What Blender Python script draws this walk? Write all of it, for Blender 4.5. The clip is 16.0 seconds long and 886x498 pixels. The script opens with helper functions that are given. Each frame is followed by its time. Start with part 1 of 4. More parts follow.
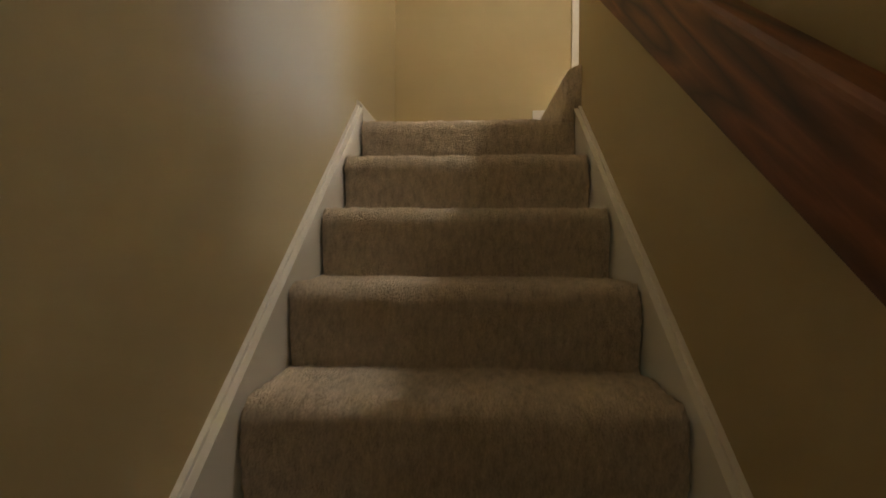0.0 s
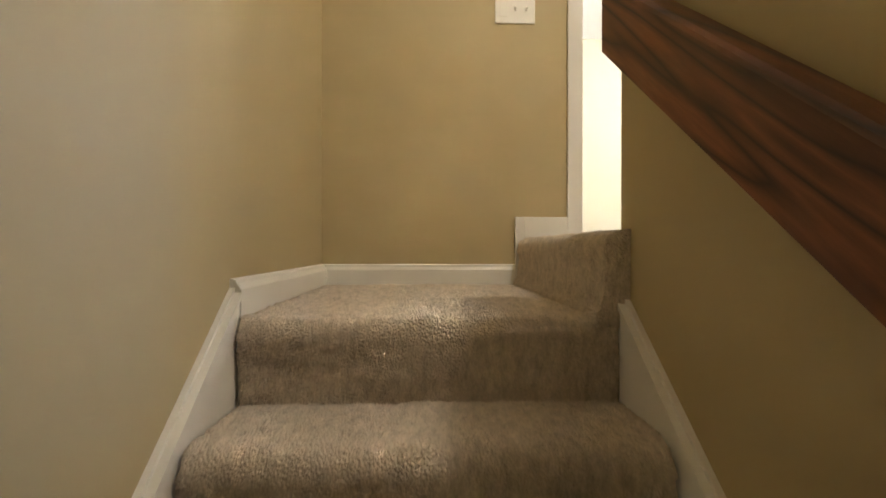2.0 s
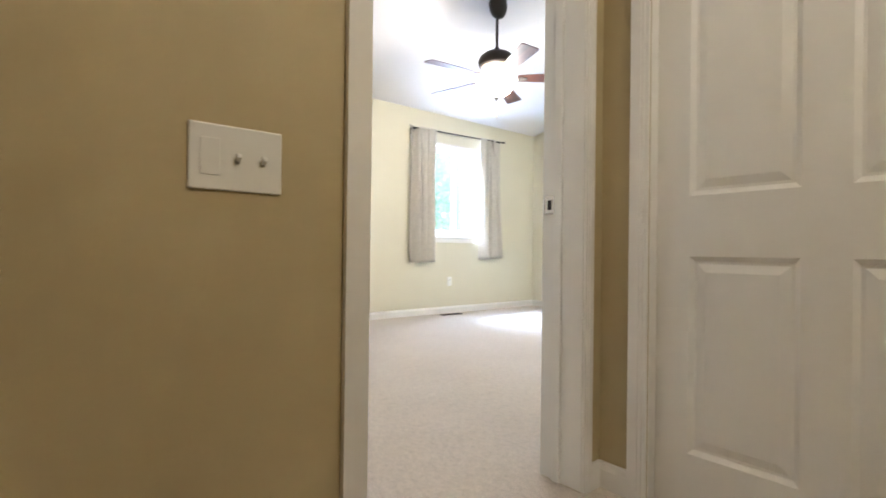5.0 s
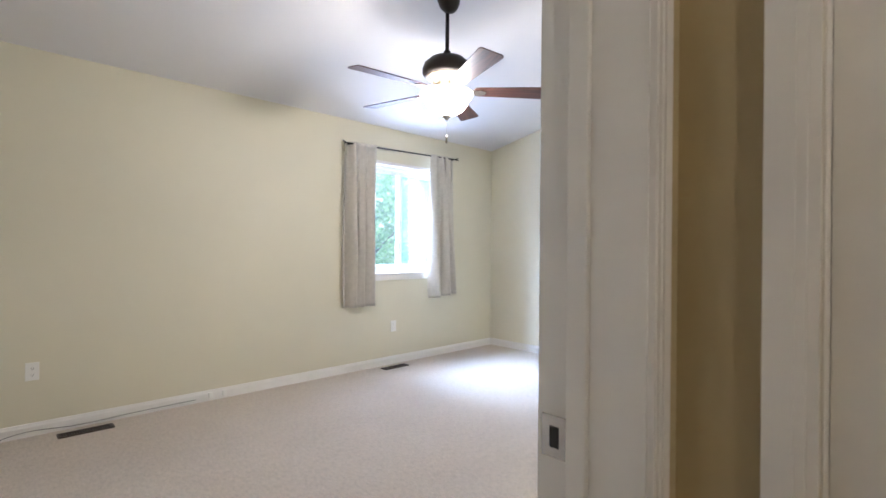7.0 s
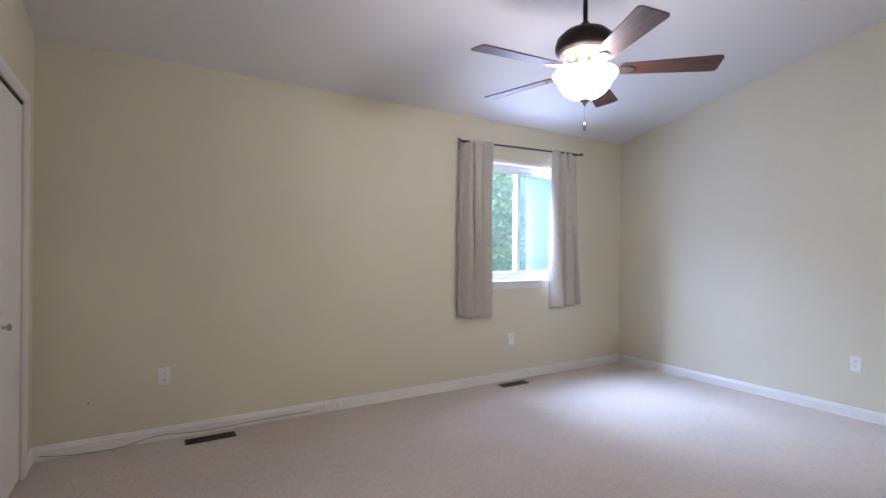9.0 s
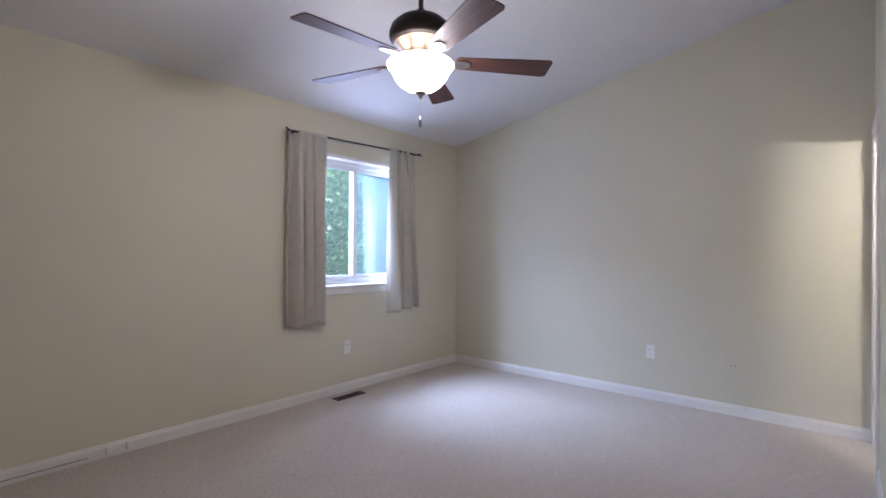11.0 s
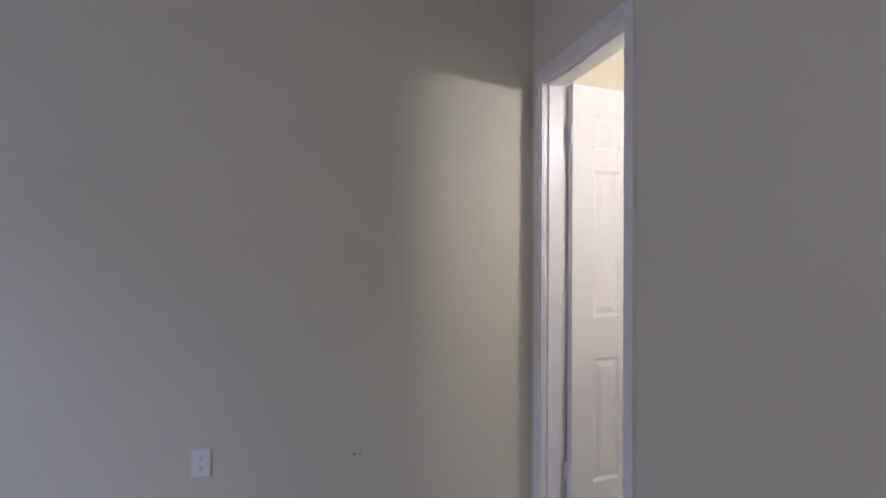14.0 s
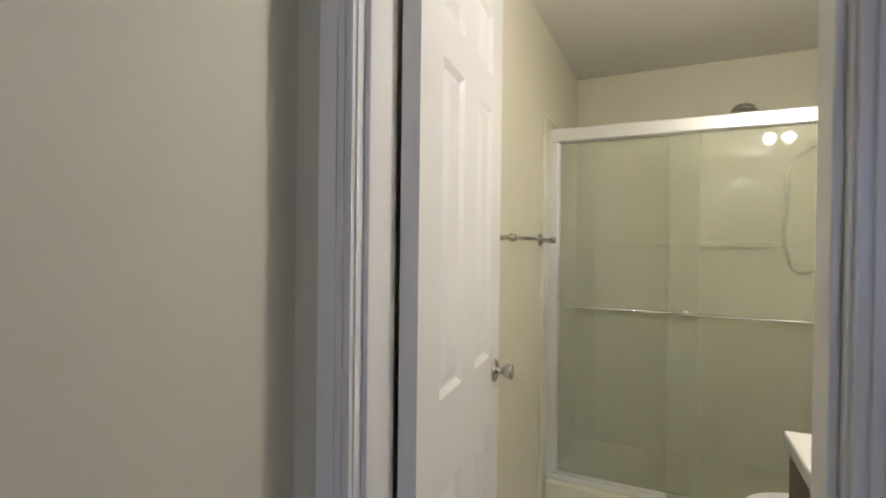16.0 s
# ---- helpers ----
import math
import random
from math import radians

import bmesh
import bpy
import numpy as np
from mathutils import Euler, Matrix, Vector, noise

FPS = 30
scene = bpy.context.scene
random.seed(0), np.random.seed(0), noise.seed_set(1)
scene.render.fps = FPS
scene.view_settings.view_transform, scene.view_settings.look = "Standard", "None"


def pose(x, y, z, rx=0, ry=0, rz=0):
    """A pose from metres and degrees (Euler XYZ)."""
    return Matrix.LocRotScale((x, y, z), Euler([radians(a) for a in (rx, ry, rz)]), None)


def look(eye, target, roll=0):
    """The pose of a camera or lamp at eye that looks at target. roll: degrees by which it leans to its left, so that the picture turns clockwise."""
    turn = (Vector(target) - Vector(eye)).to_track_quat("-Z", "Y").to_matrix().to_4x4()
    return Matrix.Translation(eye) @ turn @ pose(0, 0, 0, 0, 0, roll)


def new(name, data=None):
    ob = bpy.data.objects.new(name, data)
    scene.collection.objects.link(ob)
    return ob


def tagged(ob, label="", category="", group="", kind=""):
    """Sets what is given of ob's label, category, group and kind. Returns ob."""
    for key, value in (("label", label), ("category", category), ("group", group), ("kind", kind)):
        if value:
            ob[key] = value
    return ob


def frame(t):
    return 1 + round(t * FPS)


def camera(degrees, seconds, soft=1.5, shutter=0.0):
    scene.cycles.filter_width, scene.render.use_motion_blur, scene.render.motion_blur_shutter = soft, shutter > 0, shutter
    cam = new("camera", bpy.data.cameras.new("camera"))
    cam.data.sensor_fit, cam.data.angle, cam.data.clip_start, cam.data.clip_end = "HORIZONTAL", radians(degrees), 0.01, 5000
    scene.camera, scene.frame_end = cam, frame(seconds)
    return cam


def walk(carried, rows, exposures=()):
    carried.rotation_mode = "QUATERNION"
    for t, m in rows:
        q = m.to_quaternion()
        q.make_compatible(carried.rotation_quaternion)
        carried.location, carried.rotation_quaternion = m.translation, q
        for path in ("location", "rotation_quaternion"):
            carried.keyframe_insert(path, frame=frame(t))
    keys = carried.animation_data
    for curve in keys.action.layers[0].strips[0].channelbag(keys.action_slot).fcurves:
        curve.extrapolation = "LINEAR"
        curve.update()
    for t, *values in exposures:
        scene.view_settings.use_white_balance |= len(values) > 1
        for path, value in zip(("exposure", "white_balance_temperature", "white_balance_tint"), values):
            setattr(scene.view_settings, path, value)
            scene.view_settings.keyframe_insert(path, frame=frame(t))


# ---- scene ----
cam = camera(85.0, 16.0, soft=1.6, shutter=0.3)
PATH = [
    (0, (0.446, -2.776, -0.644), (0.325, -0.780, -0.682), 0.1),
    (0.5, (0.456, -2.595, -0.488), (0.425, -0.595, -0.495), 0.1),
    (1, (0.460, -2.387, -0.318), (0.500, -0.388, -0.329), 0.3),
    (1.5, (0.423, -2.174, -0.176), (0.476, -0.175, -0.184), 0.2),
    (2, (0.405, -1.965, -0.041), (0.491, 0.033, -0.046), 0.1),
    (2.5, (0.388, -1.763, 0.110), (0.496, 0.234, 0.106), 0.1),
    (3, (0.370, -1.564, 0.254), (0.561, 0.427, 0.245), 0.1),
    (3.5, (0.411, -1.373, 0.396), (0.740, 0.600, 0.398), 0.2),
    (4, (0.43, -1.225, 0.534), (1.067, 0.671, 0.535), 0.7),
    (4.3, (0.447, -1.135, 0.592), (1.277, 0.685, 0.597), 0.7),
    (4.6, (0.49, -1.037, 0.676), (1.51, 0.683, 0.686), 0.8),
    (5, (0.524, -0.931, 0.77), (1.775, 0.629, 0.78), 0.7),
    (5.2, (0.539, -0.858, 0.808), (1.879, 0.627, 0.816), 0.4),
    (7.3, (1.259, -0.186, 1.233), (2.649, 1.252, 1.232), 0.5),
    (7.5, (1.237, -0.136, 1.235), (2.533, 1.387, 1.243), 0.2),
    (8, (1.335, -0.029, 1.27), (2.331, 1.705, 1.267), 0.4),
    (8.2, (1.372, 0.007, 1.256), (2.305, 1.776, 1.258), 0.6),
    (10.3, (1.385, 0.210, 1.248), (2.796, 1.627, 1.252), 0.2),
    (10.5, (1.424, 0.210, 1.246), (2.878, 1.583, 1.252), 0.2),
    (11, (1.601, 0.297, 1.268), (3.134, 1.581, 1.276), 0.4),
    (11.5, (1.800, 0.428, 1.284), (3.422, 1.598, 1.278), 0.4),
    (12, (2.053, 0.672, 1.285), (3.852, 1.547, 1.283), 0.3),
    (12.5, (2.417, 0.883, 1.288), (4.343, 1.421, 1.281), 0.5),
    (13, (2.844, 0.987, 1.247), (4.830, 1.218, 1.263), 0.5),
    (13.5, (3.322, 1.118, 1.222), (5.320, 1.025, 1.258), 0.3),
    (14, (3.831, 1.152, 1.266), (5.768, 0.652, 1.277), 0.3),
    (14.5, (4.328, 1.121, 1.255), (6.151, 0.298, 1.272), 0.5),
    (15, (4.741, 1.022, 1.273), (6.338, -0.182, 1.261), 0.6),
    (15.2, (4.894, 0.968, 1.286), (6.378, -0.373, 1.278), 0.6),
    (15.5, (5.094, 0.901, 1.285), (6.400, -0.613, 1.279), 0.7),
    (16, (5.402, 0.776, 1.275), (6.262, -1.029, 1.257), 0.7),
]
EXPOSURES = [(0, 3.6, 6450, 11), (1.5, 3.8, 6200, 10), (3.0, 3.75, 6100, 10), (4.0, 3.3, 6000, 10), (5.2, 2.85, 5900, 11), (7.3, 2.25, 5700, 15), (8.2, 1.95, 5700, 18), (10.5, 1.38, 5650, 23), (12, 1.08, 5600, 23), (13.5, 0.66, 5500, 27), (14.5, 0.40, 5600, 28), (15.2, 0.36, 5650, 24), (16, 0.32, 5700, 20)]
walk(cam, [(t, look(eye, target, roll)) for t, eye, target, roll in PATH], EXPOSURES)

# ---- light ----
world = bpy.data.worlds.new("sky")
scene.world = world
world.use_nodes = True
wn, wl = world.node_tree.nodes, world.node_tree.links
bg = wn["Background"]
sky = wn.new("ShaderNodeTexSky")
sky.sky_type, sky.sun_disc = "NISHITA", False
sky.sun_elevation, sky.sun_rotation = radians(50), radians(160)
wl.new(sky.outputs[0], bg.inputs[0])
bg.inputs[1].default_value = 0.15


def lamp(name, kind, m, energy, color, size=0.1, size_y=None, spread=None):
    data = bpy.data.lights.new(name, kind)
    data.energy, data.color = energy, color
    if kind == "AREA":
        data.size = size
        if size_y:
            data.shape, data.size_y = "RECTANGLE", size_y
        if spread:
            data.spread = radians(spread)
    elif kind == "SUN":
        data.angle = size
    else:
        data.shadow_soft_size = size
    ob = new(name, data)
    ob.matrix_world = m
    return ob


FAN = (3.367, 1.93)
WARM = (1.0, 0.87, 0.68)
lamp("sun", "SUN", look((0, 0, 0), (0.35, 0.45, -0.9)), 5.0, (1.0, 0.97, 0.92), radians(12))
lamp("window_daylight", "AREA", look((4.55, 3.80, 1.52), (4.55, 2.2, 1.52)), 10, (0.64, 0.74, 1.0), 1.0, 1.0)
lamp("sky_daylight", "AREA", look((3.40, 5.05, 3.05), (5.15, 2.9, 0.45)), 275, (0.56, 0.73, 1.0), 2.2, 1.4)
lamp("fan_bulb", "POINT", pose(FAN[0], FAN[1], 2.135), 5.9, (1.0, 0.91, 0.80), 0.04)
lamp("hall_ceiling_lamp", "POINT", pose(1.30, -1.49, 2.38), 5.3, WARM, 0.04)
# faint fill added low on the stairs, no fixture stands there
lamp("stair_foot_fill", "POINT", pose(0.30, -4.1, -0.75), 0.12, WARM, 0.15)
lamp("bath_bulb", "POINT", pose(4.865, -0.34, 1.97), 8.0, (0.98, 0.93, 0.79), 0.03)
lamp("bath_bulb_two", "POINT", pose(4.765, -0.34, 1.97), 8.0, (0.98, 0.93, 0.79), 0.03)


# ---- materials ----
def material(name):
    m = bpy.data.materials.new(name)
    m.use_nodes = True
    nt = m.node_tree
    return m, nt.nodes, nt.links, nt.nodes["Principled BSDF"]


def node(nodes, kind, **inputs):
    n = nodes.new(kind)
    for k, v in inputs.items():
        n.inputs[k.replace("_", " ")].default_value = v
    return n


def ramp(nodes, stops):
    r = nodes.new("ShaderNodeValToRGB")
    e = r.color_ramp.elements
    while len(e) < len(stops):
        e.new(0.5)
    for el, (p, c) in zip(e, stops):
        el.position, el.color = p, (*c, 1)
    return r


def rgb_mul(c, k):
    return tuple(min(1, v * k) for v in c)


def surface(name, color, rough=0.5, metal=0.0, grain=120.0, bump=0.1, mottle=1.5, vary=0.06, rough_vary=0.08, bump_dist=0.001):
    """A plain painted or solid surface with variation at two scales and a fine relief."""
    m, n, l, p = material(name)
    co = n.new("ShaderNodeTexCoord")
    big = node(n, "ShaderNodeTexNoise", Scale=mottle, Detail=4.0, Roughness=0.55)
    fine = node(n, "ShaderNodeTexNoise", Scale=grain, Detail=3.0, Roughness=0.6)
    for t in (big, fine):
        l.new(co.outputs["Object"], t.inputs["Vector"])
    r = ramp(n, [(0.3, rgb_mul(color, 1 - vary)), (0.7, rgb_mul(color, 1 + vary))])
    l.new(big.outputs["Fac"], r.inputs[0])
    mix = n.new("ShaderNodeMix")
    mix.data_type, mix.blend_type = "RGBA", "MULTIPLY"
    mix.inputs[0].default_value = 0.35
    fr = ramp(n, [(0.3, (1 - vary,) * 3), (0.7, (1, 1, 1))])
    l.new(fine.outputs["Fac"], fr.inputs[0])
    l.new(r.outputs[0], mix.inputs[6])
    l.new(fr.outputs[0], mix.inputs[7])
    l.new(mix.outputs[2], p.inputs["Base Color"])
    mr = node(n, "ShaderNodeMapRange")
    mr.inputs["To Min"].default_value, mr.inputs["To Max"].default_value = max(0.02, rough - rough_vary), min(1, rough + rough_vary)
    l.new(big.outputs["Fac"], mr.inputs["Value"])
    l.new(mr.outputs[0], p.inputs["Roughness"])
    b = node(n, "ShaderNodeBump", Strength=bump, Distance=bump_dist)
    l.new(fine.outputs["Fac"], b.inputs["Height"])
    l.new(b.outputs[0], p.inputs["Normal"])
    p.inputs["Metallic"].default_value = metal
    return m


def carpet_material(name, color, low=0.64, high=1.25, relief=0.005):
    m, n, l, p = material(name)
    co = n.new("ShaderNodeTexCoord")
    tuft = node(n, "ShaderNodeTexVoronoi", Scale=210.0, Randomness=1.0)
    clump = node(n, "ShaderNodeTexNoise", Scale=58.0, Detail=6.0, Roughness=0.8)
    wear = node(n, "ShaderNodeTexNoise", Scale=2.2, Detail=4.0, Roughness=0.6)
    lay = n.new("ShaderNodeMapping")
    lay.inputs["Scale"].default_value = (1.0, 0.42, 0.42)
    l.new(co.outputs["Object"], lay.inputs["Vector"])
    l.new(lay.outputs[0], clump.inputs["Vector"])
    for t in (tuft, wear):
        l.new(co.outputs["Object"], t.inputs["Vector"])
    r = ramp(n, [(0.30, rgb_mul(color, low)), (0.5, color), (0.68, rgb_mul(color, high))])
    l.new(clump.outputs["Fac"], r.inputs[0])
    w = ramp(n, [(0.3, (0.93, 0.925, 0.92)), (0.7, (1, 1, 1))])
    l.new(wear.outputs["Fac"], w.inputs[0])
    t = ramp(n, [(0.0, (1, 1, 1)), (0.6, (0.76, 0.74, 0.72))])
    l.new(tuft.outputs["Distance"], t.inputs[0])
    a = n.new("ShaderNodeMix")
    a.data_type, a.blend_type = "RGBA", "MULTIPLY"
    a.inputs[0].default_value = 1.0
    l.new(r.outputs[0], a.inputs[6])
    l.new(w.outputs[0], a.inputs[7])
    c = n.new("ShaderNodeMix")
    c.data_type, c.blend_type = "RGBA", "MULTIPLY"
    c.inputs[0].default_value = 0.8
    l.new(a.outputs[2], c.inputs[6])
    l.new(t.outputs[0], c.inputs[7])
    l.new(c.outputs[2], p.inputs["Base Color"])
    p.inputs["Roughness"].default_value = 1.0
    p.inputs["Specular IOR Level"].default_value = 0.1
    p.inputs["Sheen Weight"].default_value = 0.15
    add = n.new("ShaderNodeMath")
    add.operation = "ADD"
    l.new(tuft.outputs["Distance"], add.inputs[0])
    l.new(clump.outputs["Fac"], add.inputs[1])
    b = node(n, "ShaderNodeBump", Strength=1.0, Distance=relief)
    l.new(add.outputs[0], b.inputs["Height"])
    l.new(b.outputs[0], p.inputs["Normal"])
    return m


def wood_material(name, dark, light, stretch=(9, 1.0, 9), turn=0.0, rings=7.0, rough=0.35, coat=0.2):
    """Stained wood with cathedral grain; stretch is least along the grain, turn leans the grain about the x axis."""
    m, n, l, p = material(name)
    co = n.new("ShaderNodeTexCoord")
    tm = n.new("ShaderNodeMapping")
    tm.inputs["Rotation"].default_value = (radians(turn), 0, 0)
    mp = n.new("ShaderNodeMapping")
    mp.inputs["Scale"].default_value = stretch
    l.new(co.outputs["Object"], tm.inputs["Vector"])
    l.new(tm.outputs[0], mp.inputs["Vector"])
    nz = node(n, "ShaderNodeTexNoise", Scale=1.0, Detail=2.0, Roughness=0.45, Distortion=0.3)
    pore = node(n, "ShaderNodeTexNoise", Scale=9.0, Detail=5.0, Roughness=0.7)
    tone = node(n, "ShaderNodeTexNoise", Scale=0.6, Detail=3.0)
    for t in (nz, pore, tone):
        l.new(mp.outputs[0], t.inputs["Vector"])
    mul = n.new("ShaderNodeMath")
    mul.operation = "MULTIPLY"
    mul.inputs[1].default_value = rings
    l.new(nz.outputs["Fac"], mul.inputs[0])
    fr = n.new("ShaderNodeMath")
    fr.operation = "PINGPONG"
    fr.inputs[1].default_value = 0.5
    l.new(mul.outputs[0], fr.inputs[0])
    r = ramp(n, [(0.0, dark), (0.16, tuple(0.6 * a + 0.4 * b for a, b in zip(dark, light))), (0.5, light)])
    l.new(fr.outputs[0], r.inputs[0])
    pr = ramp(n, [(0.35, (0.55, 0.5, 0.48)), (0.6, (1, 1, 1))])
    l.new(pore.outputs["Fac"], pr.inputs[0])
    mx = n.new("ShaderNodeMix")
    mx.data_type, mx.blend_type = "RGBA", "MULTIPLY"
    mx.inputs[0].default_value = 0.6
    l.new(r.outputs[0], mx.inputs[6])
    l.new(pr.outputs[0], mx.inputs[7])
    tr = ramp(n, [(0.3, (0.75, 0.72, 0.7)), (0.7, (1, 1, 1))])
    l.new(tone.outputs["Fac"], tr.inputs[0])
    m2 = n.new("ShaderNodeMix")
    m2.data_type, m2.blend_type = "RGBA", "MULTIPLY"
    m2.inputs[0].default_value = 1.0
    l.new(mx.outputs[2], m2.inputs[6])
    l.new(tr.outputs[0], m2.inputs[7])
    l.new(m2.outputs[2], p.inputs["Base Color"])
    p.inputs["Roughness"].default_value = rough
    p.inputs["Coat Weight"].default_value = coat
    p.inputs["Coat Roughness"].default_value = 0.3
    b = node(n, "ShaderNodeBump", Strength=0.3, Distance=0.001)
    l.new(pore.outputs["Fac"], b.inputs["Height"])
    l.new(b.outputs[0], p.inputs["Normal"])
    return m


def cloth_material(name, color):
    m, n, l, p = material(name)
    co = n.new("ShaderNodeTexCoord")
    a = node(n, "ShaderNodeTexWave", Scale=260.0, Distortion=1.0)
    a.bands_direction = "X"
    c = node(n, "ShaderNodeTexWave", Scale=260.0, Distortion=1.0)
    c.bands_direction = "Z"
    s = node(n, "ShaderNodeTexNoise", Scale=25.0, Detail=5.0)
    for t in (a, c, s):
        l.new(co.outputs["Object"], t.inputs["Vector"])
    ad = n.new("ShaderNodeMath")
    ad.operation = "ADD"
    l.new(a.outputs["Fac"], ad.inputs[0])
    l.new(c.outputs["Fac"], ad.inputs[1])
    r = ramp(n, [(0.3, rgb_mul(color, 0.93)), (0.7, rgb_mul(color, 1.05))])
    l.new(s.outputs["Fac"], r.inputs[0])
    l.new(r.outputs[0], p.inputs["Base Color"])
    b = node(n, "ShaderNodeBump", Strength=0.3, Distance=0.0006)
    l.new(ad.outputs[0], b.inputs["Height"])
    l.new(b.outputs[0], p.inputs["Normal"])
    p.inputs["Roughness"].default_value = 0.92
    p.inputs["Sheen Weight"].default_value = 0.2
    tr = node(n, "ShaderNodeBsdfTranslucent", Color=(*rgb_mul(color, 0.9), 1))
    mix = n.new("ShaderNodeMixShader")
    mix.inputs[0].default_value = 0.07
    l.new(p.outputs[0], mix.inputs[1])
    l.new(tr.outputs[0], mix.inputs[2])
    l.new(mix.outputs[0], n["Material Output"].inputs["Surface"])
    return m


def glass_material(name, tint, rough=0.0, haze=0.0, veil=(0.78, 0.77, 0.64), kind="ShaderNodeBsdfDiffuse"):
    """A thin pane: clear, with the sheen of glass on it, and a veil of haze where haze is given."""
    m, n, l, p = material(name)
    n.remove(p)
    tr = node(n, "ShaderNodeBsdfTransparent", Color=(*tint, 1))
    gl = node(n, "ShaderNodeBsdfGlossy", Roughness=rough)
    fr = node(n, "ShaderNodeFresnel", IOR=1.5)
    mix = n.new("ShaderNodeMixShader")
    l.new(fr.outputs[0], mix.inputs[0])
    l.new(tr.outputs[0], mix.inputs[1])
    l.new(gl.outputs[0], mix.inputs[2])
    out = mix
    if haze:
        df = node(n, kind, Color=(*veil, 1))
        out = n.new("ShaderNodeMixShader")
        out.inputs[0].default_value = haze
        l.new(mix.outputs[0], out.inputs[1])
        l.new(df.outputs[0], out.inputs[2])
    l.new(out.outputs[0], n["Material Output"].inputs["Surface"])
    return m


def glow_material(name, color, strength):
    m, n, l, p = material(name)
    e = node(n, "ShaderNodeEmission", Color=(*color, 1), Strength=strength)
    l.new(e.outputs[0], n["Material Output"].inputs["Surface"])
    return m


def leaf_material(name, a, b):
    m, n, l, p = material(name)
    g = n.new("ShaderNodeNewGeometry")
    r = ramp(n, [(0.0, a), (1.0, b)])
    l.new(g.outputs["Random Per Island"], r.inputs[0])
    l.new(r.outputs[0], p.inputs["Base Color"])
    p.inputs["Roughness"].default_value = 0.5
    tr = n.new("ShaderNodeBsdfTranslucent")
    l.new(r.outputs[0], tr.inputs["Color"])
    mix = n.new("ShaderNodeMixShader")
    mix.inputs[0].default_value = 0.5
    l.new(p.outputs[0], mix.inputs[1])
    l.new(tr.outputs[0], mix.inputs[2])
    l.new(mix.outputs[0], n["Material Output"].inputs["Surface"])
    return m


TAN = surface("tan_paint", (0.455, 0.374, 0.210), 0.64, bump=0.12, grain=260, vary=0.03, mottle=0.9)
CREAM = surface("cream_paint", (0.662, 0.622, 0.480), 0.6, bump=0.12, grain=260, vary=0.025, mottle=0.8)
BATHPAINT = surface("bathroom_paint", (0.69, 0.645, 0.49), 0.45, bump=0.12, grain=260, vary=0.025, mottle=0.8)
BATHCEIL = surface("bathroom_ceiling_paint", (0.80, 0.77, 0.70), 0.7, bump=0.2, grain=180, vary=0.02, mottle=0.8)
CEIL = surface("ceiling_paint", (0.70, 0.69, 0.69), 0.8, bump=0.2, grain=180, vary=0.02, mottle=0.8)
TRIM = surface("white_trim_paint", (0.78, 0.76, 0.72), 0.32, bump=0.05, grain=90, vary=0.03, mottle=3)
DOORPAINT = surface("white_door_paint", (0.78, 0.76, 0.72), 0.38, bump=0.12, grain=70, vary=0.025, mottle=2.5)
CARPET = carpet_material("beige_carpet", (0.74, 0.645, 0.53))
ROOMCARPET = carpet_material("pale_beige_carpet", (0.74, 0.66, 0.57), 0.80, 1.12, 0.003)
OAK = wood_material("red_oak_stain", (0.045, 0.014, 0.009), (0.27, 0.098, 0.042), (7, 1.1, 13), -38, 8.0, 0.5, 0.05)
BLADEWOOD = wood_material("walnut_blade", (0.05, 0.018, 0.012), (0.12, 0.042, 0.026), (1.5, 14, 14), 0, 6.0, 0.5, 0.1)
CURTAIN = cloth_material("oatmeal_curtain", (0.58, 0.54, 0.46))
BRONZE = surface("dark_bronze", (0.045, 0.038, 0.034), 0.38, 0.8, vary=0.15)
BLACKIRON = surface("black_iron", (0.02, 0.018, 0.017), 0.45, 0.6, vary=0.15)
NICKEL = surface("brushed_nickel", (0.52, 0.49, 0.44), 0.25, 1.0, vary=0.06)
BRASS = surface("antique_brass", (0.20, 0.16, 0.11), 0.35, 0.9, vary=0.15)
CHROME = surface("polished_chrome", (0.72, 0.72, 0.70), 0.12, 1.0, vary=0.03, rough_vary=0.04)
SATIN = surface("satin_aluminium", (0.80, 0.79, 0.74), 0.3, 0.55, vary=0.03)
PLASTIC = surface("white_plastic", (0.80, 0.79, 0.75), 0.3, vary=0.02, bump=0.02)
VINYL = surface("white_vinyl_frame", (0.80, 0.82, 0.83), 0.35, vary=0.02, bump=0.02)
# near-black: shade of unmodelled recesses put into the colour, also dark metal
DARK = surface("dark_gap", (0.015, 0.013, 0.012), 0.8)
BROWNMETAL = surface("brown_register", (0.055, 0.04, 0.03), 0.5, 0.4, vary=0.15)
ACRYLIC = surface("cream_acrylic", (0.72, 0.70, 0.52), 0.22, vary=0.02, bump=0.02)
PORCELAIN = surface("white_porcelain", (0.82, 0.81, 0.78), 0.1, vary=0.01, bump=0.0)
STONE = surface("cultured_marble", (0.78, 0.75, 0.68), 0.18, vary=0.05, mottle=6)
VANITYWOOD = surface("vanity_brown_wood", (0.06, 0.03, 0.018), 0.4, vary=0.25)
VINYLFLOOR = surface("cream_vinyl_floor", (0.58, 0.55, 0.46), 0.35, vary=0.06, mottle=8)
# the clear pane's slight veil is added to brighten the trees behind it
PANE = glass_material("window_glass", (0.97, 1.0, 1.0), 0.0, 0.02, (0.74, 0.84, 0.76), "ShaderNodeBsdfTranslucent")
SCREENED = glass_material("screened_glass", (0.80, 0.92, 0.95), 0.05, 0.05, (0.68, 0.80, 0.76), "ShaderNodeBsdfTranslucent")
